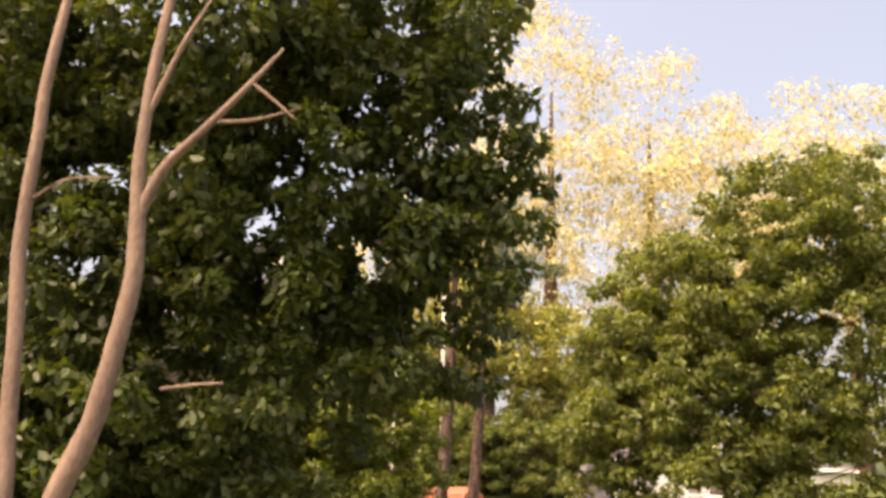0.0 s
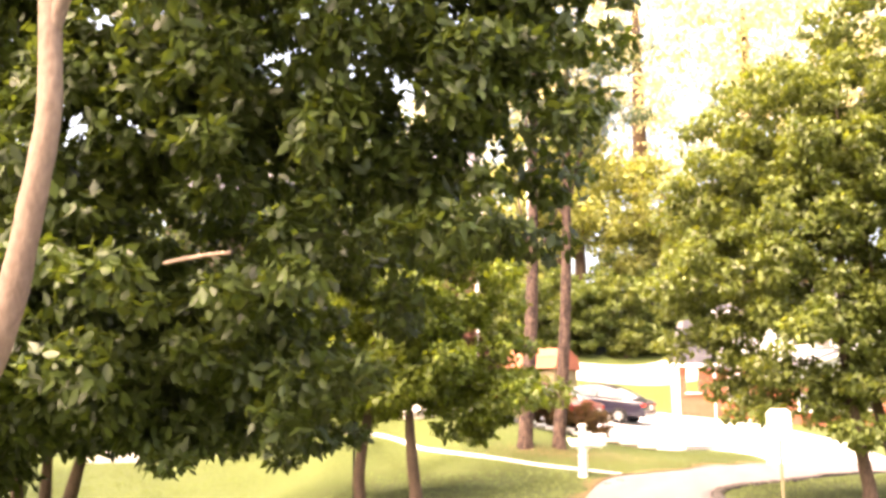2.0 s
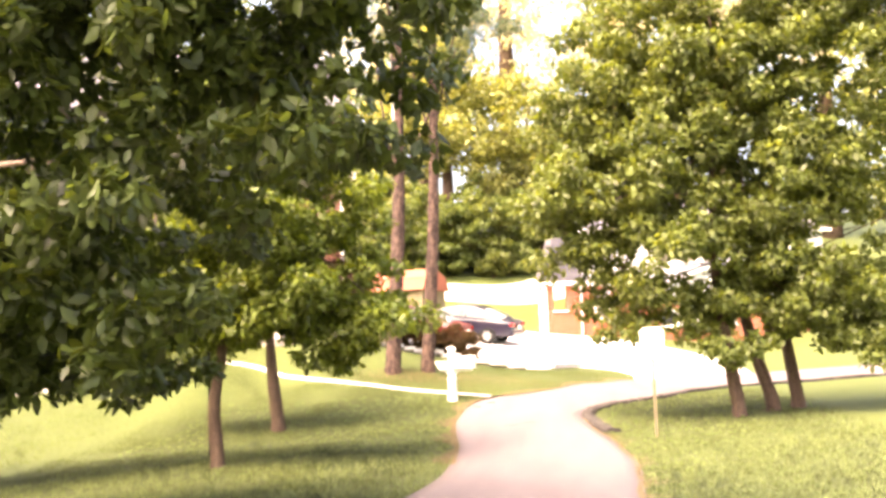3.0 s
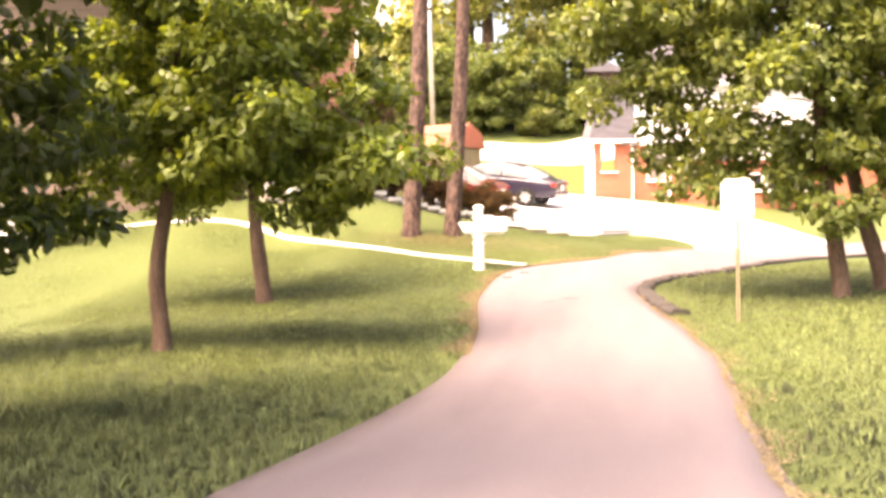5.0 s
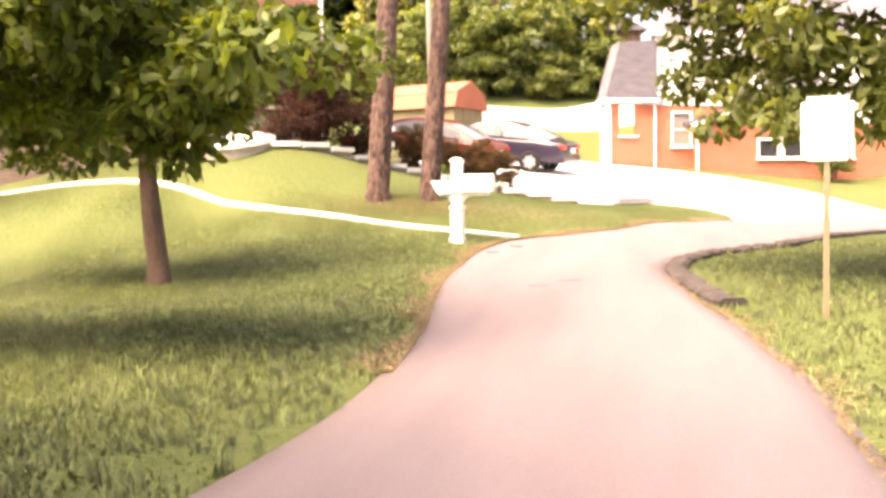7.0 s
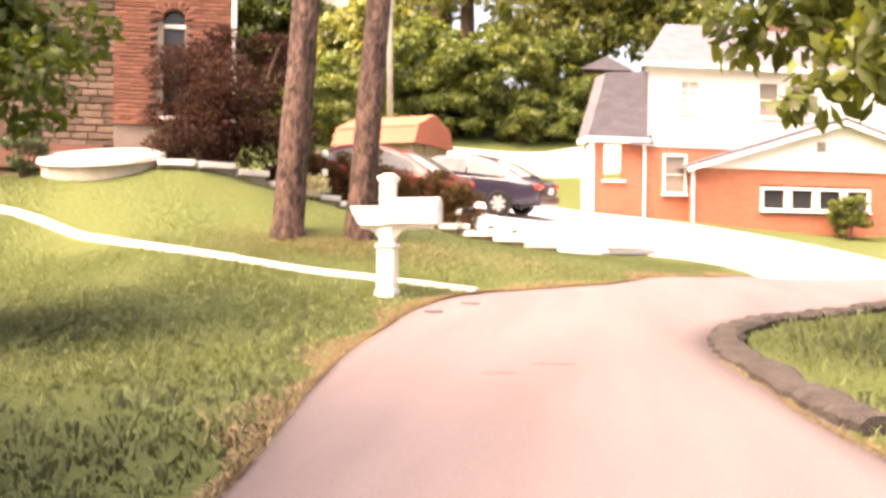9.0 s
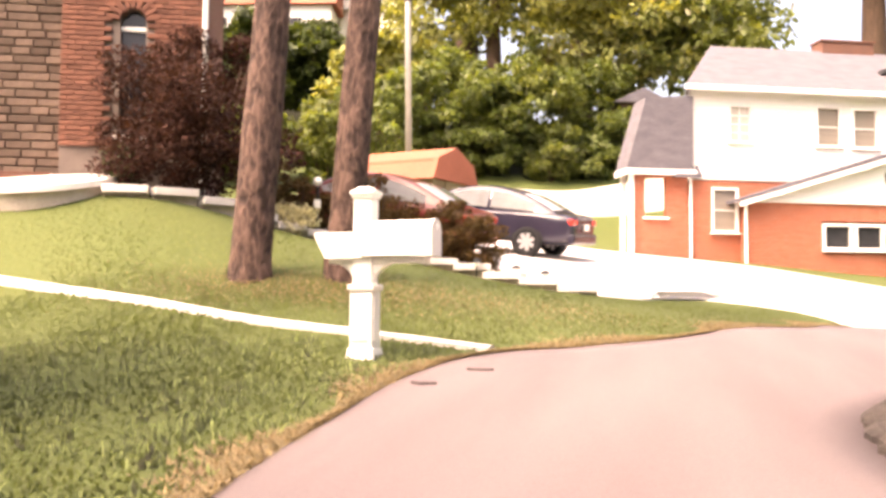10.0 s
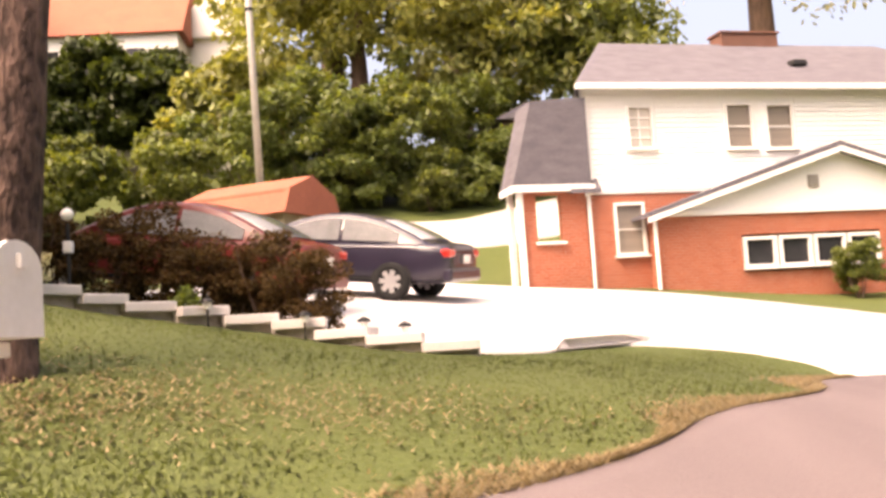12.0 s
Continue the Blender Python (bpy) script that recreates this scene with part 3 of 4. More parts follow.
# the stand by the bend
for k, (tx, ty, lean) in enumerate(((6.65, -4.8, -0.3), (7.5, -3.9, -0.6), (8.15, -3.4, -0.3))):
    bl = [[(-1.2, -0.3, 3.4, 2.0, 1.7, 1.7), (-1.9, 0, 5.6, 2.3, 1.8, 2.0), (-2.3, 0.2, 2.6, 1.2, 1.1, 0.9), (-1.2, 0, 8.0, 2.2, 1.8, 1.8), (-3.0, 0.2, 4.6, 1.2, 1.2, 1.5), (-3.5, 0.2, 4.1, 1.0, 1.0, 1.0), (-2.9, 0.3, 6.6, 1.3, 1.3, 1.5), (-0.4, -0.6, 2.1, 1.3, 1.0, 0.95)],
          [(0, 0, 5.2, 2.4, 2.2, 2.6), (-0.6, -0.3, 8.0, 2.6, 2.0, 2.0), (0.3, 0.2, 10.4, 2.6, 2.2, 1.8), (0.6, -1, 2.6, 1.6, 1.2, 1.2), (0.0, -0.8, 1.9, 1.4, 1.0, 0.9)],
          [(1.2, 0, 4.2, 2.6, 2.2, 2.6), (1.6, 0.2, 7.6, 2.6, 2, 2.2), (2.2, 0.2, 10.6, 2.8, 2.4, 2.2), (0.6, -1.2, 2.2, 1.6, 1.1, 1.2), (1.3, -0.8, 1.8, 1.6, 1.2, 1.0)]][k]
    tree("bend_tree", tx, ty, [([(0, 0, -0.1), (0, 0, 0.3), (lean * 0.5, 0, 1.4), (lean, 0.1, 3.2), (lean * 0.8, 0.2, 6)], [0.2, 0.15, 0.13, 0.1, 0.04])], bl,
         360, 0.42, 40000, 0.17, "bark", "leaf_mid", "leafy tree with a dark leaning trunk beside the lane", 41 + k, group="trees by the bend")

# ---- the white and brick house ----
HOUSE_TURN = 20.0
house = thing("house", 5.3, 22.65, 0.0, "two-storey house, white siding over red brick, grey shingle roof", "house", turn=HOUSE_TURN)


def hpart(name, bm, material, label="", parent=None):
    return part(name, bm, material, parent or house, label)


def wall_with_holes(x0, x1, z0, z1, y0, y1, holes):
    """A wall along x with openings (xa, xb, za, zb) right through it."""
    xs = sorted({x0, x1, *[h[0] for h in holes], *[h[1] for h in holes]})
    zs = sorted({z0, z1, *[h[2] for h in holes], *[h[3] for h in holes]})
    bm = bmesh.new()
    for a, b in zip(xs, xs[1:]):
        for c, d in zip(zs, zs[1:]):
            if not any(h[0] <= (a + b) / 2 <= h[1] and h[2] <= (c + d) / 2 <= h[3] for h in holes):
                boxm(b - a, y1 - y0, d - c, (a + b) / 2, (y0 + y1) / 2, (c + d) / 2, 0, bm)
    bmesh.ops.remove_doubles(bm, verts=bm.verts, dist=0.0005)
    return bm


def window(x0, x1, z0, z1, y, pane="blind", parent=None, bars=1, upright=0, frame=0.07):
    w = new("window")
    w.parent = parent or house
    cx, cz = (x0 + x1) / 2, (z0 + z1) / 2
    fr = bmesh.new()
    for s in (-1, 1):
        boxm(frame, 0.1, z1 - z0 + 2 * frame, cx + s * ((x1 - x0) / 2 + frame / 2), y - 0.02, cz, 0.006, fr)
        boxm(x1 - x0, 0.1, frame, cx, y - 0.02, cz + s * ((z1 - z0) / 2 + frame / 2), 0.006, fr)
    part("window_frame", fr, "white", w)
    part("window_sill", boxm(x1 - x0 + 0.24, 0.16, 0.05, cx, y - 0.06, z0 - frame - 0.02, 0.006), "white", w)
    part("pane", boxm(x1 - x0, 0.012, z1 - z0, cx, y + 0.06, cz), pane, w)
    for k in range(bars):
        part("bar", boxm(x1 - x0, 0.04, 0.035, cx, y + 0.035, z0 + (z1 - z0) * (k + 1) / (bars + 1)), "white", w)
    for k in range(upright):
        part("bar", boxm(0.03, 0.035, z1 - z0, x0 + (x1 - x0) * (k + 1) / (upright + 1), y + 0.033, cz), "white", w)
    return w


# upper storey in lapped siding
up_holes = [(-0.34, 0.33, 5.33, 6.4), (2.41, 3.14, 5.31, 6.45), (3.57, 4.33, 5.29, 6.43)]
hpart("upper_wall", wall_with_holes(-1.5, 11.5, 4.22, 6.92, 0.5, 0.72, up_holes), "siding")
for a, b, c, d in up_holes:
    if a < 0:
        window(a + 0.03, b - 0.03, c + 0.03, d - 0.03, 0.5, "curtain", bars=3, upright=1, frame=0.04)
    else:
        window(a + 0.02, b - 0.02, c + 0.02, d - 0.02, 0.5, "blind", bars=1, frame=0.05)
zz = 4.3
while zz < 6.85:
    segs, x = [], -1.5
    for a, b, c, d in up_holes:
        if c - 0.15 < zz < d + 0.12:
            segs.append((x, a - 0.1))
            x = b + 0.1
    segs.append((x, 11.5))
    for a, b in segs:
        hpart("siding_board", prism([(0.5, zz), (0.482, zz), (0.497, zz + 0.12), (0.5, zz + 0.12)], a, b, "x"), "siding")
    zz += 0.13
hpart("side_wall", prism([(-1.5, 0.72), (-1.28, 0.72), (1.42, 6.6), (1.2, 6.6)], 4.22, 6.88, "z"), "siding")
hpart("back_wall", boxm(10.3, 0.2, 5.6, 6.35, 6.7, 4.08), "siding")
hpart("brick_wall", wall_with_holes(-1.5, 3.4, 1.4, 4.2, 0.55, 0.8, [(-0.88, -0.08, 2.68, 3.98)]), "brick")
hpart("brick_side_wall", prism([(-1.48, 0.8), (-1.24, 0.8), (1.44, 6.6), (1.2, 6.6)], 1.3, 4.2, "z"), "brick")
window(-0.82, -0.14, 2.74, 3.92, 0.55, "blind", bars=1)
hpart("gutter", boxm(13.6, 0.12, 0.15, 5.0, 0.13, 6.83, 0.02), "white", "white eaves gutter")
hpart("corner_board", boxm(0.12, 0.05, 2.7, -1.46, 0.47, 5.57), "white")
rf = bmesh.new()
hip = {}
for lift, key in ((0.0, "t"), (-0.14, "b")):
    for n, co in {"a": (-1.8, 0.2, 6.9), "b": (11.8, 0.2, 6.9), "c": (11.8, 7.2, 6.9), "d": (1.0, 7.2, 6.9), "r": (0.5, 3.7, 9.0), "s": (9.6, 3.7, 9.0)}.items():
        hip[n + key] = rf.verts.new((co[0], co[1], co[2] + lift))
for q in ("abs r", "bcs", "cdr s", "dar"):
    q = q.replace(" ", "")
    rf.faces.new([hip[n + "t"] for n in q])
    rf.faces.new([hip[n + "b"] for n in q[::-1]])
for n, m in ("ab", "bc", "cd", "da"):
    rf.faces.new([hip[n + "t"], hip[n + "b"], hip[m + "b"], hip[m + "t"]])
hpart("main_roof", rf, "shingle")
chim = hpart("chimney", boxm(1.85, 0.7, 0.8, 5.25, 3.9, 8.9, 0.02), "brick_brown", "squat brown brick chimney")
part("cap", boxm(1.95, 0.8, 0.07, 5.25, 3.9, 9.335, 0.02), "brick_brown", chim)
hpart("roof_vent", boxm(0.5, 0.4, 0.16, 5.5, 1.75, 7.9, 0.04, taper=0.8), "dark_metal")
# porch wing with the steep roof
hpart("porch_roof", prism([(-3.55, 4.4), (-2.95, 6.5), (-1.52, 6.6), (-1.52, 4.4)], 0.3, 1.3, "y"), "shingle")
hpart("porch_fascia", boxm(2.1, 0.08, 0.16, -2.5, 0.27, 4.36, 0.01), "white")
hpart("porch_fascia", boxm(0.08, 1.0, 0.16, -3.52, 0.8, 4.36, 0.01), "white")
hpart("eave_step", prism([(0.22, 4.32), (0.5, 4.62), (0.5, 4.25), (0.22, 4.22)], -2.1, -1.3, "x"), "shingle")
hpart("porch_wall", wall_with_holes(-3.3, -1.6, 1.5, 4.3, 0.55, 0.75, [(-2.9, -2.26, 3.1, 4.25)]), "brick")
hpart("porch_sill", boxm(0.78, 0.3, 0.07, -2.58, 0.6, 3.06, 0.01), "white")
hpart("porch_post", boxm(0.14, 0.14, 2.6, -3.33, 0.5, 3.1, 0.01), "white")
hpart("porch_post", boxm(0.14, 0.14, 2.6, -3.33, 1.2, 3.1, 0.01), "white")
for xx, yy, z0, z1 in ((-1.55, 0.46, 1.9, 4.25), (-0.12, -0.1, 1.6, 3.6)):
    hpart("downspout", tube([(xx, yy, z0), (xx, yy, z1)], [0.05, 0.05], 8), "white")
# front wing with the low gable
wing_hole = [(2.24, 6.26, 2.1, 3.03)]
hpart("wing_wall", wall_with_holes(0.0, 10.2, 0.6, 3.55, 0.0, 0.22, wing_hole), "brick")
hpart("wing_side_wall", boxm(0.2, 2.4, 3.0, 0.1, 1.4, 2.05), "brick")
for k in range(4):
    x0 = 2.26 + k * 1.0
    window(x0 + 0.1, x0 + 0.86, 2.27, 2.88, 0.02, "glass_dark", bars=0, upright=0, frame=0.085)
hpart("gable_wall", prism([(-0.05, 3.55), (10.25, 3.55), (5.1, 5.1)], -0.03, 0.16, "y"), "siding")
hpart("frieze", boxm(10.3, 0.05, 0.14, 5.1, -0.05, 3.6, 0.01), "white")
vent = hpart("gable_vent", boxm(0.3, 0.05, 0.32, 4.4, -0.05, 4.32, 0.01), "blind")
for k in range(4):
    part("slat", boxm(0.24, 0.03, 0.02, 4.4, -0.085, 4.22 + k * 0.065), "steel", vent)
for s in (-1, 1):
    e = 5.1 + s * 5.5
    hpart("wing_roof", prism([(5.1, 5.3), (e, 3.6), (e, 3.5), (5.1, 5.18)], -0.35, 3.0, "y"), "shingle")
    hpart("rake_board", prism([(5.1, 5.17), (e, 3.49), (e, 3.36), (5.1, 5.03)], -0.37, -0.31, "y"), "white")


# ---- the brick house with the arched window ----
bt = thing("brick_house", -6.3, 5.8, 0.0, "brown brick house front with a narrow arched window", "house", turn=20)
bay_arch = [(0.85, 3.0), (1.23, 3.0), (1.23, 4.76)] + [(1.04 + 0.19 * math.cos(a), 4.76 + 0.19 * math.sin(a)) for a in [math.pi * k / 12 for k in range(1, 12)]] + [(0.85, 4.76)]


part("bay_wall", boxm(0.85, 0.3, 4.1, 0.425, 0.21, 3.25), "mortar", bt)
part("bay_wall", boxm(0.87, 0.3, 4.1, 1.665, 0.21, 3.25), "mortar", bt)
part("bay_wall", boxm(0.38, 0.3, 1.8, 1.04, 0.21, 2.1), "mortar", bt)
part("bay_wall", boxm(2.1, 0.3, 4.2, 1.05, 0.19, 7.4), "brick_brown", bt)
head = bmesh.new()
for (a, b), (c, d) in zip(bay_arch[2:], bay_arch[3:]):
    prism([(a, b), (c, d), (c, 5.3), (a, 5.3)], 0.06, 0.36, "y", head)
bmesh.ops.remove_doubles(head, verts=head.verts, dist=0.001)
part("arch_head", head, "mortar", bt)
part("bay_side_wall", boxm(0.3, 6.0, 8.3, 1.95, 3.36, 5.35), "brick_brown", bt)
part("bay_side_wall", boxm(0.3, 1.5, 8.3, 0.15, 1.1, 5.35), "brick_brown", bt)
part("stone_wall", boxm(9, 0.3, 8.3, -4.4, 1.9, 5.35), "rubble", bt, "rubble stone front wall, coloured darker for the porch shade")
aw = new("window")
aw.parent = bt
part("pane", prism([(a * 0.97 + 0.031, b) for a, b in bay_arch], 0.2, 0.22, "y"), "glass_dark", aw)
part("bar", boxm(0.4, 0.08, 0.07, 1.04, 0.16, 4.66, 0.01), "white", aw)
part("window_sill", boxm(0.5, 0.2, 0.08, 1.04, 0.04, 2.95, 0.01), "concrete", aw)
part("downspout", tube([(2.12, -0.02, 1.9), (2.12, -0.02, 9.2)], [0.045, 0.045], 8), "white", bt)
for k in range(3):
    part("step", boxm(1.9, 0.5 + 0.32 * (2 - k), 0.17, -1.25, 1.2 - 0.16 * (2 - k), 2.1 + 0.17 * k, 0.015), "brick_brown", bt)
part("door", boxm(0.95, 0.06, 2.1, -2.6, 1.74, 3.6, 0.01), "bark", bt, "dark panelled front door")
part("roof", prism([(-0.5, 9.4), (4, 12.5), (8.5, 9.4)], -9, 2.6, "x"), "shingle", bt)

# round pad beside its steps
pad = thing("terrace_pad", -5.95, 4.75, 1.99, "round pale concrete pad with a low stone rim", "terrace")
bm = bmesh.new()
bmesh.ops.create_cone(bm, segments=48, radius1=1.0, radius2=1.0, depth=0.42, cap_ends=True, matrix=Matrix.Translation((0, 0, -0.09)))
part("rim", bm, "stone", pad)
pad.matrix_world = pose(-5.95, 4.75, 1.95, 12, 0, 0)
bm = bmesh.new()
bmesh.ops.create_cone(bm, segments=48, radius1=1.06, radius2=1.04, depth=0.08, cap_ends=True, matrix=Matrix.Translation((0, 0, 0.165)))
part("slab", bm, "concrete", pad)

# ---- stepped garden wall ----
wall_line = spline([(-4.95, 4.7), (-4.3, 4.95), (-3.5, 5.75), (-2.9, 7.0), (-2.3, 8.1), (-1.4, 8.7), (-0.4, 8.7), (0.5, 8.3), (1.4, 8.1), (2.2, 8.0)], 12)
seg = np.r_[0, np.cumsum(np.hypot(*np.diff(wall_line, axis=0).T))]
gw = thing("garden_wall", 0, 0, 0, "low stepped garden wall of pale cast blocks", "wall")
s0, course = 0.0, 0.62
while s0 < seg[-1] - 1.2:
    a = [np.interp(s0, seg, wall_line[:, k]) for k in (0, 1)]
    b = [np.interp(min(s0 + course, seg[-1]), seg, wall_line[:, k]) for k in (0, 1)]
    cx, cy = (a[0] + b[0]) / 2, (a[1] + b[1]) / 2
    ang = math.degrees(math.atan2(b[1] - a[1], b[0] - a[0]))
    L = math.hypot(b[0] - a[0], b[1] - a[1])
    top = max(gz1(*a), gz1(*b)) + 0.1 + 0.04 * random.random() - 0.03 * (s0 < 3)
    for q, (dx, hh, dz, w) in enumerate(((0, 0.42, -0.29, 0.3), (0.0, 0.11, -0.045, 0.54))):
        ob = part("block" if q == 0 else "capstone", boxm(L - 0.008, w, hh, 0, 0, 0, 0.015), "stone" if q == 0 else "concrete", gw)
        ob.matrix_local = pose(cx, cy, top + dz + (0.001 * q), 0, 0, ang + (20 if s0 > 4.5 else 2) + random.uniform(-1.5, 1.5))
    s0 += course


# ---- shrubs ----
def shrub(name, x, y, r, h, n, leaf, foliage, label, seed, group="", stems=6, aspect=0.5, base=0.0, category="shrub", droop=-0.3):
    z = gz1(x, y)
    t = thing(name, x, y, z - 0.03 + base, label, category, group)
    rg = random.Random(seed)
    for k in range(stems):
        a = rg.uniform(0, 6.28)
        to = (math.cos(a) * r * 0.7, math.sin(a) * r * 0.7, h * rg.uniform(0.6, 0.95))
        lp, lr = limb((math.cos(a) * 0.06, math.sin(a) * 0.06, 0), to, 0.022, 0.006, 0.08, seed * 7 + k, 5)
        part("stem", tube(lp, lr, 5), "bark", t)
    cl = clumps_in([(0, 0, h * 0.5, r, r, h * 0.5), (r * 0.3, -r * 0.2, h * 0.72, r * 0.6, r * 0.6, h * 0.3)], 40, r * 0.3, seed)
    cl[:, 2] = np.maximum(cl[:, 2], cl[:, 5] * 0.7)
    leaves("foliage", cl, n, leaf, foliage, t, seed, droop, aspect)
    return t


shrub("smoke_bush", -4.4, 6.25, 1.6, 2.75, 24000, 0.07, "leaf_purple", "wide dark purple-leaved bush beside the brick bay", 51, stems=9)
shrub("evergreen", -5.05, 5.35, 0.28, 0.75, 1800, 0.06, "needle", "small rounded evergreen by the pad", 52, category="shrub")
shrub("evergreen", -7.15, 4.35, 0.4, 1.0, 2500, 0.06, "needle", "dark rounded evergreen by the steps", 53, category="shrub")
for k in range(8):
    f = k / 7
    sx, sy = -4.1 + 3.6 * f, 8.75 + 0.95 * math.sin(math.pi * min(f * 0.85, 1)) + 0.12 * (k % 2)
    shrub("barberry", sx, sy, 0.55, 1.5 - 0.12 * (k % 3) - 0.3 * f, 6500, 0.052, "leaf_rust", "rusty dark red barberry shrub along the wall", 60 + k, "shrubs along the wall")
shrub("small_plant", -1.9, 8.85, 0.2, 0.4, 500, 0.09, "leaf_light", "small bright leafy plant at the wall", 71, stems=3, category="plant")
shrub("small_plant", -2.9, 6.6, 0.35, 0.6, 800, 0.12, "leaf_gold_sunlit", "yellowish iris clump by the purple bush", 72, stems=3, category="plant", aspect=0.15)
shrub("corner_bush", 10.2, 23.6, 0.7, 1.6, 4000, 0.1, "leaf_mid", "green bush at the brick wall", 73)
shrub("roadside_bush", -11.5, 2.9, 0.7, 1.4, 4000, 0.1, "leaf_light", "yellow-green bush by the low wall", 74)


# ---- small lamps and stake ----
def path_light(x, y, label):
    t = thing("path_light", x, y, gz1(x, y), label, "lamp", "path lights along the wall")
    part("stake", tube([(0, 0, -0.05), (0, 0, 0.2)], [0.012, 0.012], 6), "dark_metal", t)
    part("lens", tube([(0, 0, 0.2), (0, 0, 0.27)], [0.04, 0.05], 10), "lamp_white", t)
    part("cap", tube([(0, 0, 0.27), (0, 0, 0.3), (0, 0, 0.33)], [0.085, 0.07, 0.015], 10), "dark_metal", t)


for px, py in ((-1.45, 8.35), (-0.35, 8.35), (0.25, 8.75), (0.75, 8.5)):
    path_light(px, py, "small dark path light at the garden wall")
lp = thing("garden_lamp", -3.05, 8.35, gz1(-3.05, 8.35), "white globe garden lamp on a short post", "lamp")
part("post", tube([(0, 0, -0.05), (0, 0, 1.0)], [0.025, 0.025], 8), "dark_metal", lp)
part("collar", boxm(0.1, 0.1, 0.14, 0, 0, 0.72, 0.02), "lamp_white", lp)
bm = bmesh.new()
bmesh.ops.create_uvsphere(bm, u_segments=16, v_segments=10, radius=0.075, matrix=Matrix.Translation((0, 0, 1.1)))
part("globe", bm, "lamp_white", lp, smooth=True)
sk = thing("stake", -4.02, -7.5, gz1(-4.02, -7.5) - 0.1, "thin dark metal stake in the lawn", "stake")
part("shaft", tube([(0, 0, 0), (0, 0, 2.2)], [0.028, 0.026], 8), "dark_metal", sk)


# ---- cars ----
def car(name, x, y, turn, paint, label, tall=1.45):
    t = thing(name, x, y, 0, label, "car")
    # stand on the slope
    e = 0.8
    hd = Vector((math.cos(radians(turn)), math.sin(radians(turn))))
    fx = Vector((hd.x, hd.y, (gz1(x + hd.x * e, y + hd.y * e) - gz1(x - hd.x * e, y - hd.y * e)) / (2 * e))).normalized()
    fy = Vector((-hd.y, hd.x, (gz1(x - hd.y * e, y + hd.x * e) - gz1(x + hd.y * e, y - hd.x * e)) / (2 * e)))
    fz = fx.cross(fy).normalized()
    fy = fz.cross(fx)
    t.matrix_world = Matrix.Translation((x, y, gz1(x, y) + 0.05)) @ Matrix((fx, fy, fz)).transposed().to_4x4()
    # front towards +x
    W = 0.88
    def section(px, half, low, high, sh):
        return [(px, s * half * k, z) for s, k, z in ((-1, 0.92, low), (-1, 1.0, low + 0.16), (-1, 1.0, sh), (-1, 0.93, high), (1, 0.93, high), (1, 1.0, sh), (1, 1.0, low + 0.16), (1, 0.92, low))]
    st = [(-2.4, 0.74, 0.42, 0.93, 0.82), (-2.32, 0.82, 0.3, 1.0, 0.88), (-1.9, W, 0.24, 1.02, 0.9), (-1.0, W, 0.22, 0.98, 0.88), (0.4, W, 0.22, 0.95, 0.86), (1.1, W, 0.22, 0.92, 0.82), (1.9, 0.86, 0.24, 0.8, 0.72), (2.3, 0.78, 0.3, 0.68, 0.6), (2.42, 0.66, 0.38, 0.58, 0.52)]
    bm = bmesh.new()
    rings = [[bm.verts.new(p) for p in section(*s)] for s in st]
    for a, b in zip(rings, rings[1:]):
        for k in range(8):
            bm.faces.new((a[k], b[k], b[(k + 1) % 8], a[(k + 1) % 8]))
    bm.faces.new(rings[0])
    bm.faces.new(rings[-1][::-1])
    bmesh.ops.recalc_face_normals(bm, faces=bm.faces)
    body = part("body", bm, paint, t, smooth=True)
    sub = body.modifiers.new("round", "SUBSURF")
    sub.levels = sub.render_levels = 2
    # cabin: an arched profile, leaning sides
    arch = spline([(-2.0, 0.95), (-1.55, 1.17), (-1.0, tall - 0.09), (-0.35, tall), (0.3, tall - 0.06), (0.85, 1.19), (1.45, 0.9)], 6)

    def half_at(pz):
        return 0.78 - 0.18 * (pz - 0.93) / (tall - 0.95)

    def roof_at(px):
        return float(np.interp(px, arch[:, 0], arch[:, 1]))
    cab = bmesh.new()
    rows = []
    for px, pz in arch:
        hw = half_at(pz)
        rows.append([cab.verts.new(q) for q in ((px, -0.8, 0.86), (px, -hw, pz - 0.03), (px, -hw + 0.07, pz + 0.005), (px, 0, pz + 0.025), (px, hw - 0.07, pz + 0.005), (px, hw, pz - 0.03), (px, 0.8, 0.86))])
    for a, b in zip(rows, rows[1:]):
        for k in range(6):
            cab.faces.new((a[k], a[k + 1], b[k + 1], b[k]))
    cab.faces.new(rows[0])
    cab.faces.new(rows[-1][::-1])
    bmesh.ops.recalc_face_normals(cab, faces=cab.faces)
    part("cabin", cab, paint, t, smooth=True)

    def pane(name, pts, label=""):
        b2 = bmesh.new()
        c = Vector((0, 0, 1.1))
        vs = [Vector(p) for p in pts]
        nrm = (vs[1] - vs[0]).cross(vs[2] - vs[0]).normalized()
        if nrm.dot(sum(vs, Vector()) / len(vs) - c) < 0:
            nrm = -nrm
        f = [b2.verts.new(v + nrm * 0.012) for v in vs]
        g = [b2.verts.new(v - nrm * 0.01) for v in vs]
        b2.faces.new(f)
        b2.faces.new(g[::-1])
        for k in range(len(vs)):
            b2.faces.new((f[k], g[k], g[(k + 1) % len(vs)], f[(k + 1) % len(vs)]))
        bmesh.ops.recalc_face_normals(b2, faces=b2.faces)
        return part(name, b2, "car_glass", t, label)
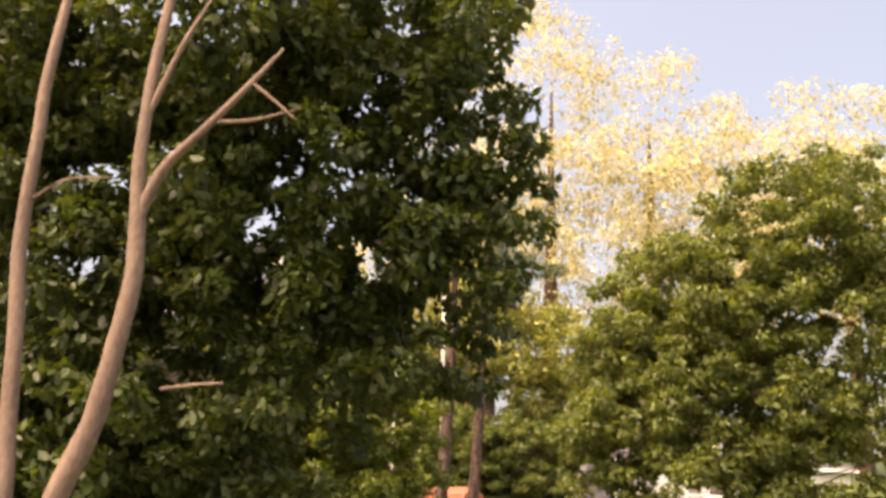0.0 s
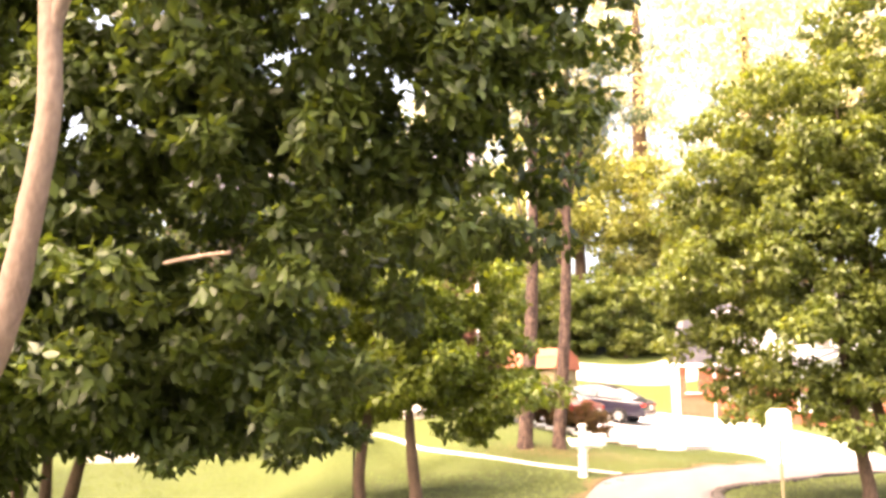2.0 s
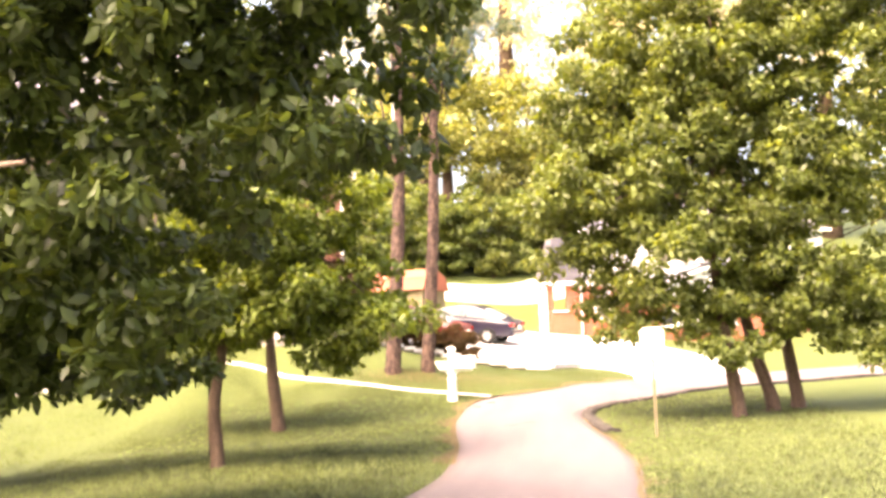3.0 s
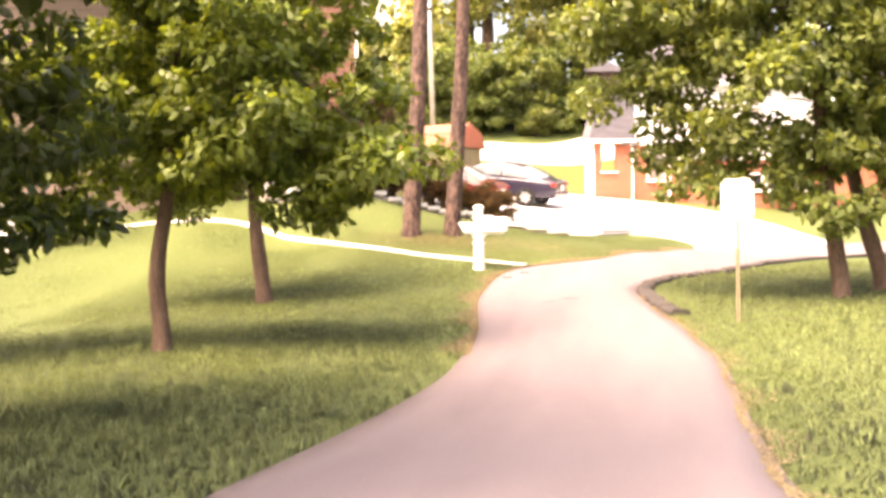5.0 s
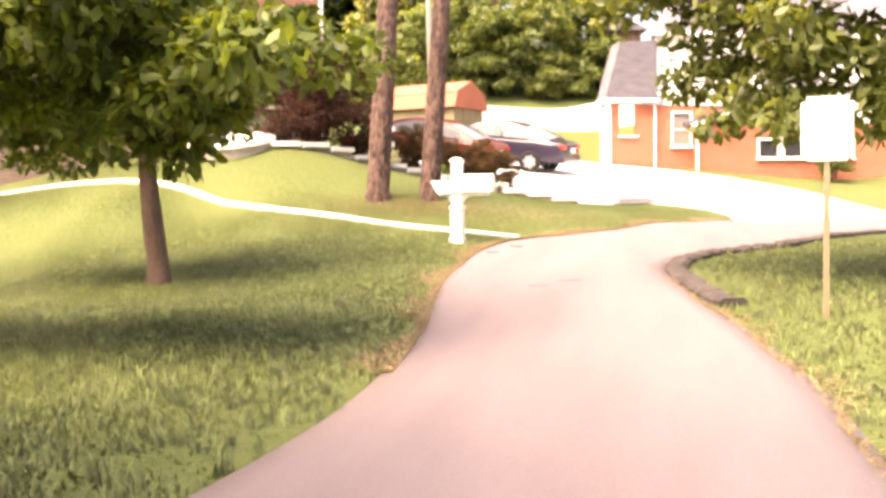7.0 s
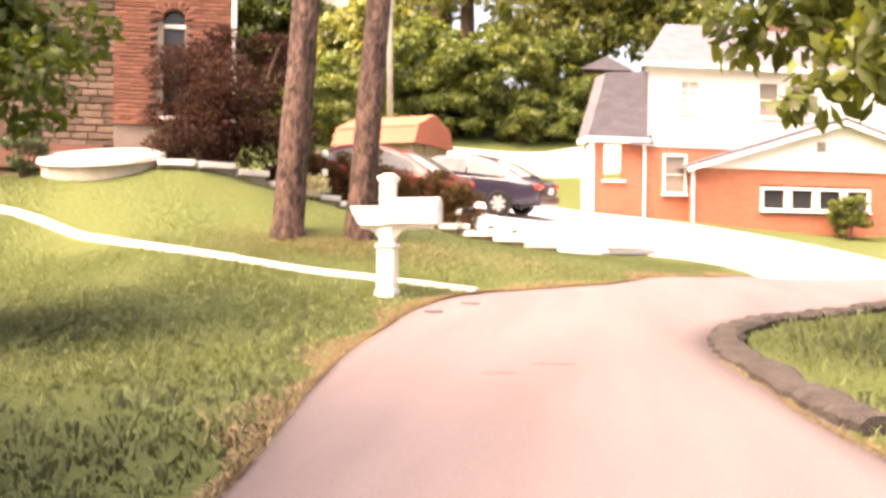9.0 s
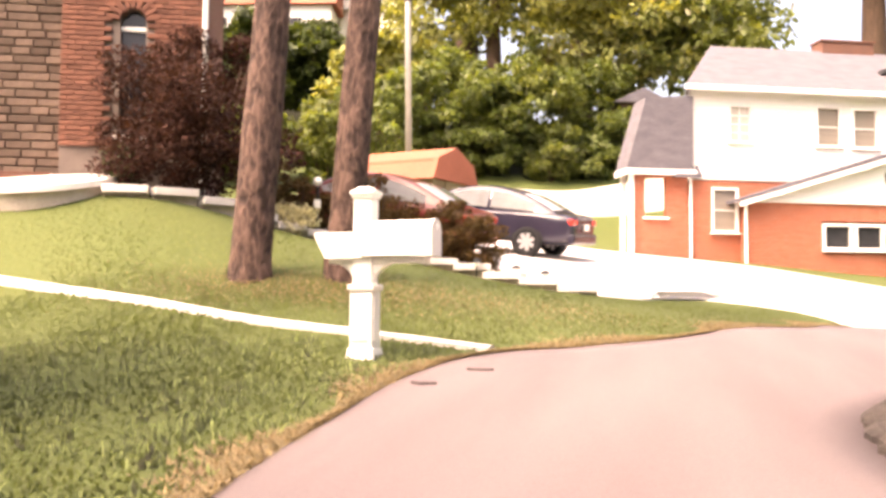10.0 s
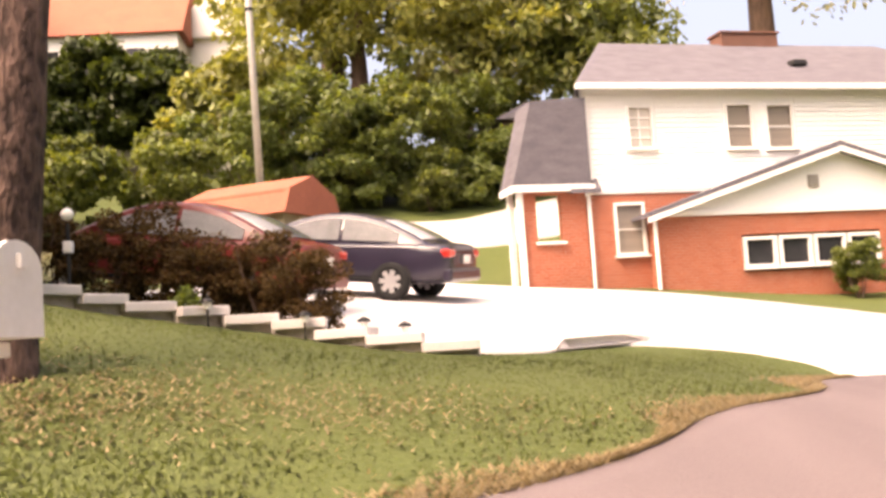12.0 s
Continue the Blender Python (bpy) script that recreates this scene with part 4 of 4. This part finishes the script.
    def light(x0, x1, s):
        """A side window under the arch, from x0 to x1."""
        xs = [x0 + (x1 - x0) * k / 5 for k in range(6)]
        up = [(q, max(roof_at(q) - 0.1, 1.0)) for q in xs]
        edge = [(q, s * (half_at(z) + 0.004), z) for q, z in up] + [(q, s * (half_at(0.98) + 0.004), 0.98) for q in (x1, x0)]
        return pane("side_window", edge)
    for s in (-1, 1):
        light(-0.3, 1.02, s)
        light(-1.42, -0.38, s)
        part("mirror", boxm(0.14, 0.16, 0.12, 0.85, s * 0.93, 1.0, 0.03), paint, t)
        part("door_handle", boxm(0.16, 0.03, 0.03, -0.15, s * 0.885, 0.82, 0.008), paint, t)
        part("sill_trim", boxm(2.3, 0.03, 0.06, 0.05, s * 0.875, 0.34, 0.01), "rubber", t)
        part("tail_light", boxm(0.3, 0.36, 0.15, -2.24, s * 0.63, 0.82, 0.05), "lamp_red", t)
        part("headlight", boxm(0.16, 0.3, 0.12, 2.25, s * 0.56, 0.6, 0.03), "lamp_white", t)
    def screen(name, x0, x1):
        xs = [x0 + (x1 - x0) * k / 4 for k in range(5)]
        b3 = bmesh.new()
        lo = []
        for q in xs:
            z = roof_at(q)
            w = half_at(z) - 0.09
            lo.append([b3.verts.new(p) for p in ((q, -w, z + 0.0), (q, -w, z + 0.024), (q, 0, z + 0.04), (q, w, z + 0.024), (q, w, z + 0.0))])
        for a, b in zip(lo, lo[1:]):
            for k in range(4):
                b3.faces.new((a[k], a[k + 1], b[k + 1], b[k]))
        bmesh.ops.recalc_face_normals(b3, faces=b3.faces)
        part(name, b3, "car_glass", t, smooth=True)
    screen("rear_window", -1.86, -1.1)
    screen("windscreen", 0.5, 1.32)
    part("rear_bumper", boxm(0.16, 1.6, 0.24, -2.36, 0, 0.45, 0.06), paint, t)
    part("number_plate", boxm(0.02, 0.32, 0.15, -2.43, 0, 0.72, 0.004), "lamp_white", t)
    for wx in (-1.38, 1.36):
        for s in (-1, 1):
            w = new("wheel")
            w.parent = t
            w.matrix_local = pose(wx, s * 0.83, 0.31, 90)
            tyre = bmesh.new()
            pr = [(0.2, -0.1), (0.3, -0.1), (0.325, -0.06), (0.325, 0.06), (0.3, 0.1), (0.2, 0.1)]
            rr = [[tyre.verts.new((q * math.cos(a), q * math.sin(a), h)) for q, h in pr] for a in [2 * math.pi * n / 28 for n in range(28)]]
            for n in range(28):
                for m in range(6):
                    tyre.faces.new((rr[n][m], rr[(n + 1) % 28][m], rr[(n + 1) % 28][(m + 1) % 6], rr[n][(m + 1) % 6]))
            bmesh.ops.recalc_face_normals(tyre, faces=tyre.faces)
            part("tyre", tyre, "rubber", w, smooth=True)
            rim = bmesh.new()
            bmesh.ops.create_cone(rim, segments=28, radius1=0.205, radius2=0.205, depth=0.16, cap_ends=False)
            disc = bmesh.new()
            bmesh.ops.create_cone(disc, segments=24, radius1=0.2, radius2=0.2, depth=0.1, cap_ends=True)
            part("brake_disc", disc, "dark_metal", w)
            for n in range(7):
                a = 2 * math.pi * n / 7
                for q in (-1, 1):
                    boxm(0.17, 0.085, 0.03, 0.115, 0, q * 0.085, 0, rim)
                for v in rim.verts[-16:]:
                    v.co = Matrix.Rotation(a, 3, "Z") @ v.co
            part("rim", rim, "alloy", w)
            part("hub", tube([(0, 0, -0.11), (0, 0, 0.11)], [0.045, 0.045], 12), "alloy", w)
            # flat black disc on the uncut body side, painted shade of the wheel well
            bm2 = bmesh.new()
            bmesh.ops.create_cone(bm2, segments=24, radius1=0.37, radius2=0.37, depth=0.02, cap_ends=True)
            ar = part("wheel_well_shade", bm2, "rubber", t)
            ar.matrix_local = pose(wx, s * 0.862, 0.33, 90)
    return t


car("sedan", -1.32, 15.75, 165, "paint_navy", "dark blue saloon car parked on the concrete driveway")
car("red_car", -3.15, 12.3, 168, "paint_red", "dark red saloon car parked behind the barberry shrubs", 1.46)
car("white_car", -15.2, 4.2, 10, "paint_white", "white car parked beyond the low wall")
low = thing("low_wall", -14.5, 2.9, gz1(-14.5, 2.9), "long low pale concrete wall on the lawn", "wall", turn=4)
part("body", boxm(5.2, 0.3, 0.7, 0, 0, 0.25, 0.03), "concrete", low)

# ---- shed, pole and far buildings ----
sh = thing("shed", -5.0, 24.6, gz1(-5, 24.6) - 0.1, "small barn-shaped shed with a rust brown roof", "shed", turn=-18)
part("wall", boxm(3.0, 2.6, 1.7, 0, 0, 0.85, 0.02), "wood_post", sh)
part("door", boxm(0.04, 1.1, 1.5, 1.53, 0, 0.8, 0.01), "wood_post", sh)
zb = 5.5 - (gz1(-5, 24.6) - 0.1)
part("roof", prism([(-1.5, zb - 1.1), (-1.2, zb - 0.45), (0, zb), (1.2, zb - 0.45), (1.5, zb - 1.1)], -1.65, 1.65, "x"), "red_roof", sh)
part("gable", boxm(3.0, 2.5, max(0.2, zb - 2.7), 0, 0, 1.7 + max(0.2, zb - 2.7) / 2), "red_roof", sh)
pz = gz1(-5.75, 27.6)
pole = thing("utility_pole", -5.75, 27.6, pz - 0.3, "pale tall metal utility pole behind the shed", "pole")
part("shaft", tube([(0, 0, 0), (-0.1, 0, 8), (-0.2, 0, 16)], [0.12, 0.11, 0.09], 12), "steel", pole, smooth=True)
part("band", tube([(-0.1, 0, 7.6), (-0.1, 0, 7.7)], [0.13, 0.13], 12), "dark_metal", pole)


def far_house(x, y, w, d, z_eave, z_ridge, turn, roof, label):
    z = gz1(x, y) - 0.3
    t = thing("far_house", x, y, z, label, "house", turn=turn)
    e, r = z_eave - z, z_ridge - z
    part("wall", boxm(w, d, e, 0, 0, e / 2), "siding", t)
    part("roof", prism([(-d / 2 - 0.3, e - 0.1), (0, r), (d / 2 + 0.3, e - 0.1)], -w / 2 - 0.3, w / 2 + 0.3, "x"), roof, t)
    for k in range(3):
        w1 = new("window")
        w1.parent = t
        part("window_frame", boxm(1.05, 0.06, 1.4, -w / 2 + w * (k + 1) / 4, -d / 2 - 0.02, e - 1.4, 0.01), "white", w1)
        part("pane", boxm(0.85, 0.03, 1.2, -w / 2 + w * (k + 1) / 4, -d / 2 - 0.055, e - 1.4), "glass_dark", w1)
    return t


far_house(-18.2, 47, 8.0, 6.0, 16.6, 19.8, 8, "red_roof", "white house with a red roof up the hill")
far_house(-12.8, 49, 3.4, 4.5, 17.0, 19.7, 95, "siding", "small white gabled house up the hill")
hz = gz1(2.1, 38.8)
hut = thing("garden_hut", 2.1, 38.8, hz - 0.1, "small dark weathered hut behind the house", "hut", turn=15)
part("wall", boxm(1.9, 1.8, 9.7 - hz, 0, 0, (9.7 - hz) / 2), "bark", hut)
part("roof", prism([(-1.3, 9.55 - hz), (0, 10.2 - hz), (1.3, 9.55 - hz)], -1.2, 1.2, "y"), "shingle", hut)


# ---- woods behind ----
def wood_tree(x, y, h, r, foliage, seed, low=0.25, leaf=0.4, n=9000):
    bl = [(0, 0, h * 0.72, r, r, h * 0.26), (r * 0.5, -r * 0.3, h * 0.5, r * 0.8, r * 0.8, h * 0.22), (-r * 0.5, -r * 0.2, h * (low + 0.18), r * 0.8, r * 0.8, h * 0.2)]
    return tree("wood_tree", x, y, [([(0, 0, -0.3), (0.1, 0, h * 0.3), (0.2, 0.1, h * 0.8)], [r * 0.09 + 0.08, r * 0.07 + 0.05, 0.06])], bl, 110, r * 0.28, n, leaf, "bark", foliage,
                "tall leafy tree in the woods up the hill", seed, group="woods behind the houses", limbs=3)


rgw = random.Random(5)
# the tall back trees get their blown-out sunlit look from pale leaf colour
for k, (wx, wy, hh, rr, fo) in enumerate((
        (-26, 40, 15, 5, "leaf_far"), (-20, 54, 18, 6, "leaf_gold_sunlit"), (-6.3, 44, 16, 4.3, "leaf_far"), (-4.6, 40, 15, 4.5, "leaf_far"), (0.6, 41, 12, 3.6, "leaf_far"),
        (-8, 53, 33, 7.5, "leaf_gold_sunlit"), (-1, 50, 40, 7.5, "leaf_gold_sunlit"), (7, 50, 35, 7.5, "leaf_gold_sunlit"), (14, 48, 30, 7, "leaf_gold_sunlit"), (21, 46, 31, 7, "leaf_gold_sunlit"), (28, 42, 24, 6.5, "leaf_far"), (-16.6, 41.3, 6.6, 2.2, "leaf_dark"), (-14.0, 42.4, 6.0, 2.0, "leaf_dark"), (-18.8, 42, 5.6, 2.4, "leaf_dark"), (-9.2, 37, 5.5, 2.2, "leaf_far"),
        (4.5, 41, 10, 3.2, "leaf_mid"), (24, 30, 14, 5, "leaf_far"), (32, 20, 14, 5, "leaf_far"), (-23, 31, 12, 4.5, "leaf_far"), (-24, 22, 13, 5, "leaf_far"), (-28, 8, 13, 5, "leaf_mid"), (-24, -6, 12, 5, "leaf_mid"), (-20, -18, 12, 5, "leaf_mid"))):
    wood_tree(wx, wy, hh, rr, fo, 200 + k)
# bushy slope behind the cars
for k, (wx, wy, hh, rr) in enumerate(((-9.5, 30, 3.2, 1.8), (-7.6, 33.0, 4.5, 2.2), (-3.6, 35.2, 4.2, 2.0), (-1.9, 35.8, 4.6, 1.9), (0.2, 38.6, 4.4, 2.0), (-5.6, 34.4, 5.5, 2.2), (-12.5, 29, 3.0, 1.8), (-4.4, 34.2, 2.2, 1.4), (-2.6, 37.5, 5.6, 2.4), (-1.4, 34.9, 1.6, 1.1), (-0.1, 36.0, 1.8, 1.2), (1.7, 37.3, 2.8, 1.3), (-6.6, 36.5, 5.0, 2.2))):
    shrub("hill_bush", wx, wy, rr, hh, 5500, 0.26, ("leaf_mid", "leaf_ivy", "leaf_ivy")[k % 3], "dense green bush on the slope behind the drive", 300 + k, "bushes on the slope", stems=4, droop=0.4)


# ---- grass ----
def inside(poly, x, y):
    p = np.asarray(poly)
    r = np.zeros(len(x), bool)
    for (x1, y1), (x2, y2) in zip(p, np.roll(p, -1, axis=0)):
        c = ((y1 > y) != (y2 > y)) & (x < (x2 - x1) * (y - y1) / (y2 - y1 + 1e-12) + x1)
        r ^= c
    return r


LANE = np.vstack([LANE_L, LANE_R[::-1]])
DRIVE = np.vstack([DR_L, DR_R[::-1]])


def grass(name, x0, x1, y0, y1, count, height, seed, label):
    rg = np.random.RandomState(seed)
    x, y = rg.uniform(x0, x1, count), rg.uniform(y0, y1, count)
    # thin out towards the rim of the patch
    rim = np.minimum(np.minimum(x - x0, x1 - x), np.minimum(y - y0, y1 - y))
    keep = ~(inside(LANE, x, y) | inside(DRIVE, x, y)) & (rg.rand(count) < np.clip(rim / 1.2, 0.05, 1))
    x, y = x[keep], y[keep]
    n = len(x)
    z = gz(x, y)
    a = rg.uniform(0, 6.28, n)
    h = height * rg.uniform(0.5, 1.3, n) * (0.8 + 0.5 * np.sin(x * 2.1) * np.sin(y * 1.7))
    w = 0.006 + 0.007 * rg.rand(n)
    lean = rg.uniform(0.5, 1.4, n) * h
    v = np.empty((n, 5, 3))
    ca, sa = np.cos(a), np.sin(a)
    v[:, 0] = np.stack([x - sa * w, y + ca * w, z - 0.01], 1)
    v[:, 1] = np.stack([x + sa * w, y - ca * w, z - 0.01], 1)
    mx, my, mz = x + ca * lean * 0.35, y + sa * lean * 0.35, z + h * 0.6
    v[:, 2] = np.stack([mx + sa * w * 0.8, my - ca * w * 0.8, mz], 1)
    v[:, 3] = np.stack([mx - sa * w * 0.8, my + ca * w * 0.8, mz], 1)
    v[:, 4] = np.stack([x + ca * lean, y + sa * lean, z + h], 1)
    base = np.arange(n) * 5
    lo = np.concatenate([np.stack([base, base + 1, base + 2, base + 3], 1).reshape(-1), np.stack([base + 3, base + 2, base + 4], 1).reshape(-1)])
    me = bpy.data.meshes.new(name)
    me.vertices.add(n * 5)
    me.vertices.foreach_set("co", v.reshape(-1))
    me.loops.add(len(lo))
    me.loops.foreach_set("vertex_index", lo)
    me.polygons.add(2 * n)
    me.polygons.foreach_set("loop_start", np.r_[np.arange(n) * 4, 4 * n + np.arange(n) * 3])
    me.polygons.foreach_set("loop_total", np.r_[np.full(n, 4), np.full(n, 3)])
    me.materials.append(M["blade"])
    me.update(calc_edges=True)
    return tagged(new(name, me), label, "grass", kind="stuff")


grass("grass", -8, 1.2, -20, -6, 120000, 0.05, 1, "tufty green lawn grass beside the lane")
grass("grass", -8, 1.2, -6, 3, 110000, 0.034, 2, "short green lawn grass round the mailbox")
grass("grass", -6, 5.2, 0.5, 10.7, 90000, 0.018, 3, "short yellowish grass on the bank by the pines")
grass("grass", 3.4, 9, -20, 4, 80000, 0.04, 4, "tufty green grass inside the bend")
grass("grass", -11, -5.6, 1.5, 6, 30000, 0.03, 6, "short green grass on the bank below the brick house")
grass("grass", -18, -8, -18, 3, 50000, 0.06, 5, "short green lawn grass under the far trees")


def tufts(name, x0, x1, y0, y1, count, height, seed, label):
    """Taller loose tufts standing out of the mown grass."""
    rg = np.random.RandomState(seed)
    cx, cy = rg.uniform(x0, x1, count), rg.uniform(y0, y1, count)
    per = 9
    x = np.repeat(cx, per) + rg.normal(0, 0.035, count * per)
    y = np.repeat(cy, per) + rg.normal(0, 0.035, count * per)
    ok = ~(inside(LANE, x, y) | inside(DRIVE, x, y))
    x, y = x[ok], y[ok]
    n = len(x)
    z, a = gz(x, y), rg.uniform(0, 6.28, n)
    h, w = height * rg.uniform(0.45, 1.2, n), 0.005 + 0.006 * rg.rand(n)
    lean = h * rg.uniform(0.1, 0.9, n)
    ca, sa = np.cos(a), np.sin(a)
    b = rg.uniform(0, 6.28, n)
    cb, sb = np.cos(b) * w, np.sin(b) * w
    v = np.empty((n, 5, 3))
    v[:, 0] = np.stack([x - cb, y - sb, z - 0.01], 1)
    v[:, 1] = np.stack([x + cb, y + sb, z - 0.01], 1)
    v[:, 2] = np.stack([x + ca * lean * 0.4 + cb * 0.8, y + sa * lean * 0.4 + sb * 0.8, z + h * 0.65], 1)
    v[:, 3] = np.stack([x + ca * lean * 0.4 - cb * 0.8, y + sa * lean * 0.4 - sb * 0.8, z + h * 0.65], 1)
    v[:, 4] = np.stack([x + ca * lean, y + sa * lean, z + h], 1)
    base = np.arange(n)[:, None] * 5
    faces = (base + np.array([0, 1, 2, 3])).tolist() + (base + np.array([3, 2, 4])).tolist()
    return tagged(new(name, mesh_of(name, v.reshape(-1, 3).tolist(), faces, "blade_long")), label, "grass", kind="stuff")


tufts("grass_tufts", -6.5, 1.15, -21, -9, 1900, 0.11, 11, "longer pale green tufts in the lawn beside the lane")
tufts("grass_tufts", -6.5, 1.0, -9, 0.5, 1300, 0.075, 12, "short pale green tufts in the lawn by the mailbox")
tufts("grass_tufts", 3.9, 8.5, -20, 1, 1100, 0.09, 13, "loose green tufts inside the bend")


# ---- dry verge along the lane ----
def verge(line, width, count, height, seed, label):
    """Dry blades and straw scattered along an edge line."""
    rg = np.random.RandomState(seed)
    ln = np.asarray(line)
    s = np.r_[0, np.cumsum(np.hypot(*np.diff(ln, axis=0).T))]
    k = rg.uniform(0, s[-1], count)
    px, py = np.interp(k, s, ln[:, 0]), np.interp(k, s, ln[:, 1])
    qx, qy = np.interp(k + 0.05, s, ln[:, 0]) - px, np.interp(k + 0.05, s, ln[:, 1]) - py
    n = np.hypot(qx, qy) + 1e-9
    o = width * np.abs(rg.normal(size=count)) * (0.6 + 0.5 * np.sin(k * 2.3)) - 0.08
    return px - qy / n * o, py + qx / n * o, rg


def scatter(name, x, y, rg, height, material, label):
    n = len(x)
    z = gz(x, y) + 0.022
    a, h, w = rg.uniform(0, 6.28, n), height * rg.uniform(0.2, 1.0, n), 0.006 + 0.006 * rg.rand(n)
    lean = rg.uniform(0.03, 0.07, n)
    ca, sa = np.cos(a), np.sin(a)
    v = np.empty((n, 3, 3))
    v[:, 0] = np.stack([x - sa * w, y + ca * w, z], 1)
    v[:, 1] = np.stack([x + sa * w, y - ca * w, z], 1)
    v[:, 2] = np.stack([x + ca * lean, y + sa * lean, z + h], 1)
    me = bpy.data.meshes.new(name)
    me.from_pydata(v.reshape(-1, 3).tolist(), [], np.arange(3 * n).reshape(-1, 3).tolist())
    me.materials.append(M[material])
    return tagged(new(name, me), label, "grass", kind="stuff")


near = LANE_L[(LANE_L[:, 1] > -10) & (LANE_L[:, 1] < 7.2) & (LANE_L[:, 0] < 5.2)]
vx, vy, vr = verge(near, 0.17, 24000, 0.02, 3, "")
scatter("dry_grass", vx, vy, vr, 0.04, "blade_dry", "dry tan straw along the edge of the lane")
vx, vy, vr = verge(LANE_R[(LANE_R[:, 1] > -20) & (LANE_R[:, 1] < -4)][::-1], 0.16, 4500, 0.02, 4, "")
scatter("dry_grass", vx, vy, vr, 0.025, "blade_dry", "dry tan straw inside the bend")
vr = np.random.RandomState(6)
vx, vy = np.r_[vr.normal(-1.5, 1.0, 3000), vr.normal(0.6, 1.1, 1500)], np.r_[vr.normal(2.3, 0.35, 3000), vr.normal(2.9, 0.4, 1500)]
keep = ~inside(LANE, vx, vy)
scatter("pine_straw", vx[keep], vy[keep], vr, 0.03, "blade_dry", "brown pine straw strewn under the pines")

# ---- worn patches in the lane ----
rgp = random.Random(4)
for px, py, pr in ((1.84, -5.0, 0.13), (2.17, -4.6, 0.14), (0.74, -1.17, 0.09), (1.06, -0.5, 0.1)):
    ring = [(px + pr * rgp.uniform(0.6, 1.3) * math.cos(2 * math.pi * k / 14), py + 0.4 * pr * rgp.uniform(0.6, 1.3) * math.sin(2 * math.pi * k / 14)) for k in range(14)]
    bm = bmesh.new()
    vs = [bm.verts.new((a, b, gz1(a, b) + 0.054)) for a, b in ring]
    lo = [bm.verts.new((a, b, gz1(a, b) + 0.02)) for a, b in ring]
    bm.faces.new(vs)
    for k in range(14):
        bm.faces.new((vs[k], lo[k], lo[(k + 1) % 14], vs[(k + 1) % 14]))
    bmesh.ops.recalc_face_normals(bm, faces=bm.faces)
    tagged(part("road_patch", bm, "patch", None), "small dark tar patch in the lane", "road patch", "tar patches in the lane", "structure")

# ---- bricks of the bay ----
bw, bh, bd = 0.205, 0.066, 0.09
bbm = boxm(bw, bd, bh, 0, 0, 0, 0.0)
half = boxm(bw / 2 - 0.005, bd, bh, 0, 0, 0, 0.0)
meshes = []
for nm, b3 in (("brick", bbm), ("brick", half)):
    bmesh.ops.bevel(b3, geom=[ed for ed in b3.edges if abs(ed.verts[0].co.y - ed.verts[1].co.y) < 0.01 and ed.verts[0].co.y < 0], offset=0.006, segments=1, affect="EDGES")
    me = bpy.data.meshes.new(nm)
    b3.to_mesh(me)
    b3.free()
    me.materials.append(M["brick_piece"])
    meshes.append(me)
rgb = random.Random(9)
row, zz = 0, 2.86
while zz < 5.26:
    xs = [(0.1025 + k * 0.21, 0) for k in range(10)] if row % 2 == 0 else [(0.05, 1)] + [(0.2075 + k * 0.21, 0) for k in range(9)] + [(2.05, 1)]
    for bx, kind in xs:
        w2 = (bw if kind == 0 else bw / 2) / 2
        open_top = 4.76 + (math.sqrt(max(0, 0.19 ** 2 - min(abs(bx - 1.04), 0.19) ** 2)))
        if bx + w2 > 0.83 and bx - w2 < 1.25 and zz < open_top + 0.12 and zz > 2.95:
            continue
        ob = new("brick", meshes[kind])
        ob.parent = bt
        ob.matrix_local = pose(bx, 0.045 + rgb.uniform(-0.004, 0.004), zz, 0, 0, 0)
    zz += 0.0765
    row += 1
for k in range(9):
    a = math.pi * (k + 0.5) / 9
    ob = new("brick", meshes[0])
    ob.parent = bt
    ob.matrix_local = pose(1.04 + 0.3 * math.cos(a), 0.035, 4.76 + 0.3 * math.sin(a), 0, -math.degrees(a), 0)

# ---- stones of the rubble wall ----
stone_meshes = []
for k, (sw, sh) in enumerate(((0.4, 0.14), (0.3, 0.14), (0.5, 0.14))):
    sb = boxm(sw - 0.015, 0.1, sh - 0.015)
    bmesh.ops.bevel(sb, geom=[ed for ed in sb.edges if ed.verts[0].co.y < 0 and ed.verts[1].co.y < 0], offset=0.015, segments=1, affect="EDGES")
    me = bpy.data.meshes.new("stone")
    sb.to_mesh(me)
    sb.free()
    me.materials.append(M["rubble_piece"])
    stone_meshes.append((sw, me))
zz = 2.2
while zz < 6.0:
    xx = -0.02 - rgb.uniform(0, 0.2)
    while xx > -3.2:
        sw, me = rgb.choice(stone_meshes)
        if not (-3.1 < xx - sw / 2 < -2.1 and zz < 4.7):
            ob = new("stone", me)
            ob.parent = bt
            ob.matrix_local = pose(xx - sw / 2, 1.73 + rgb.uniform(-0.015, 0.015), zz, 0, 0, 0)
        xx -= sw
    zz += 0.142
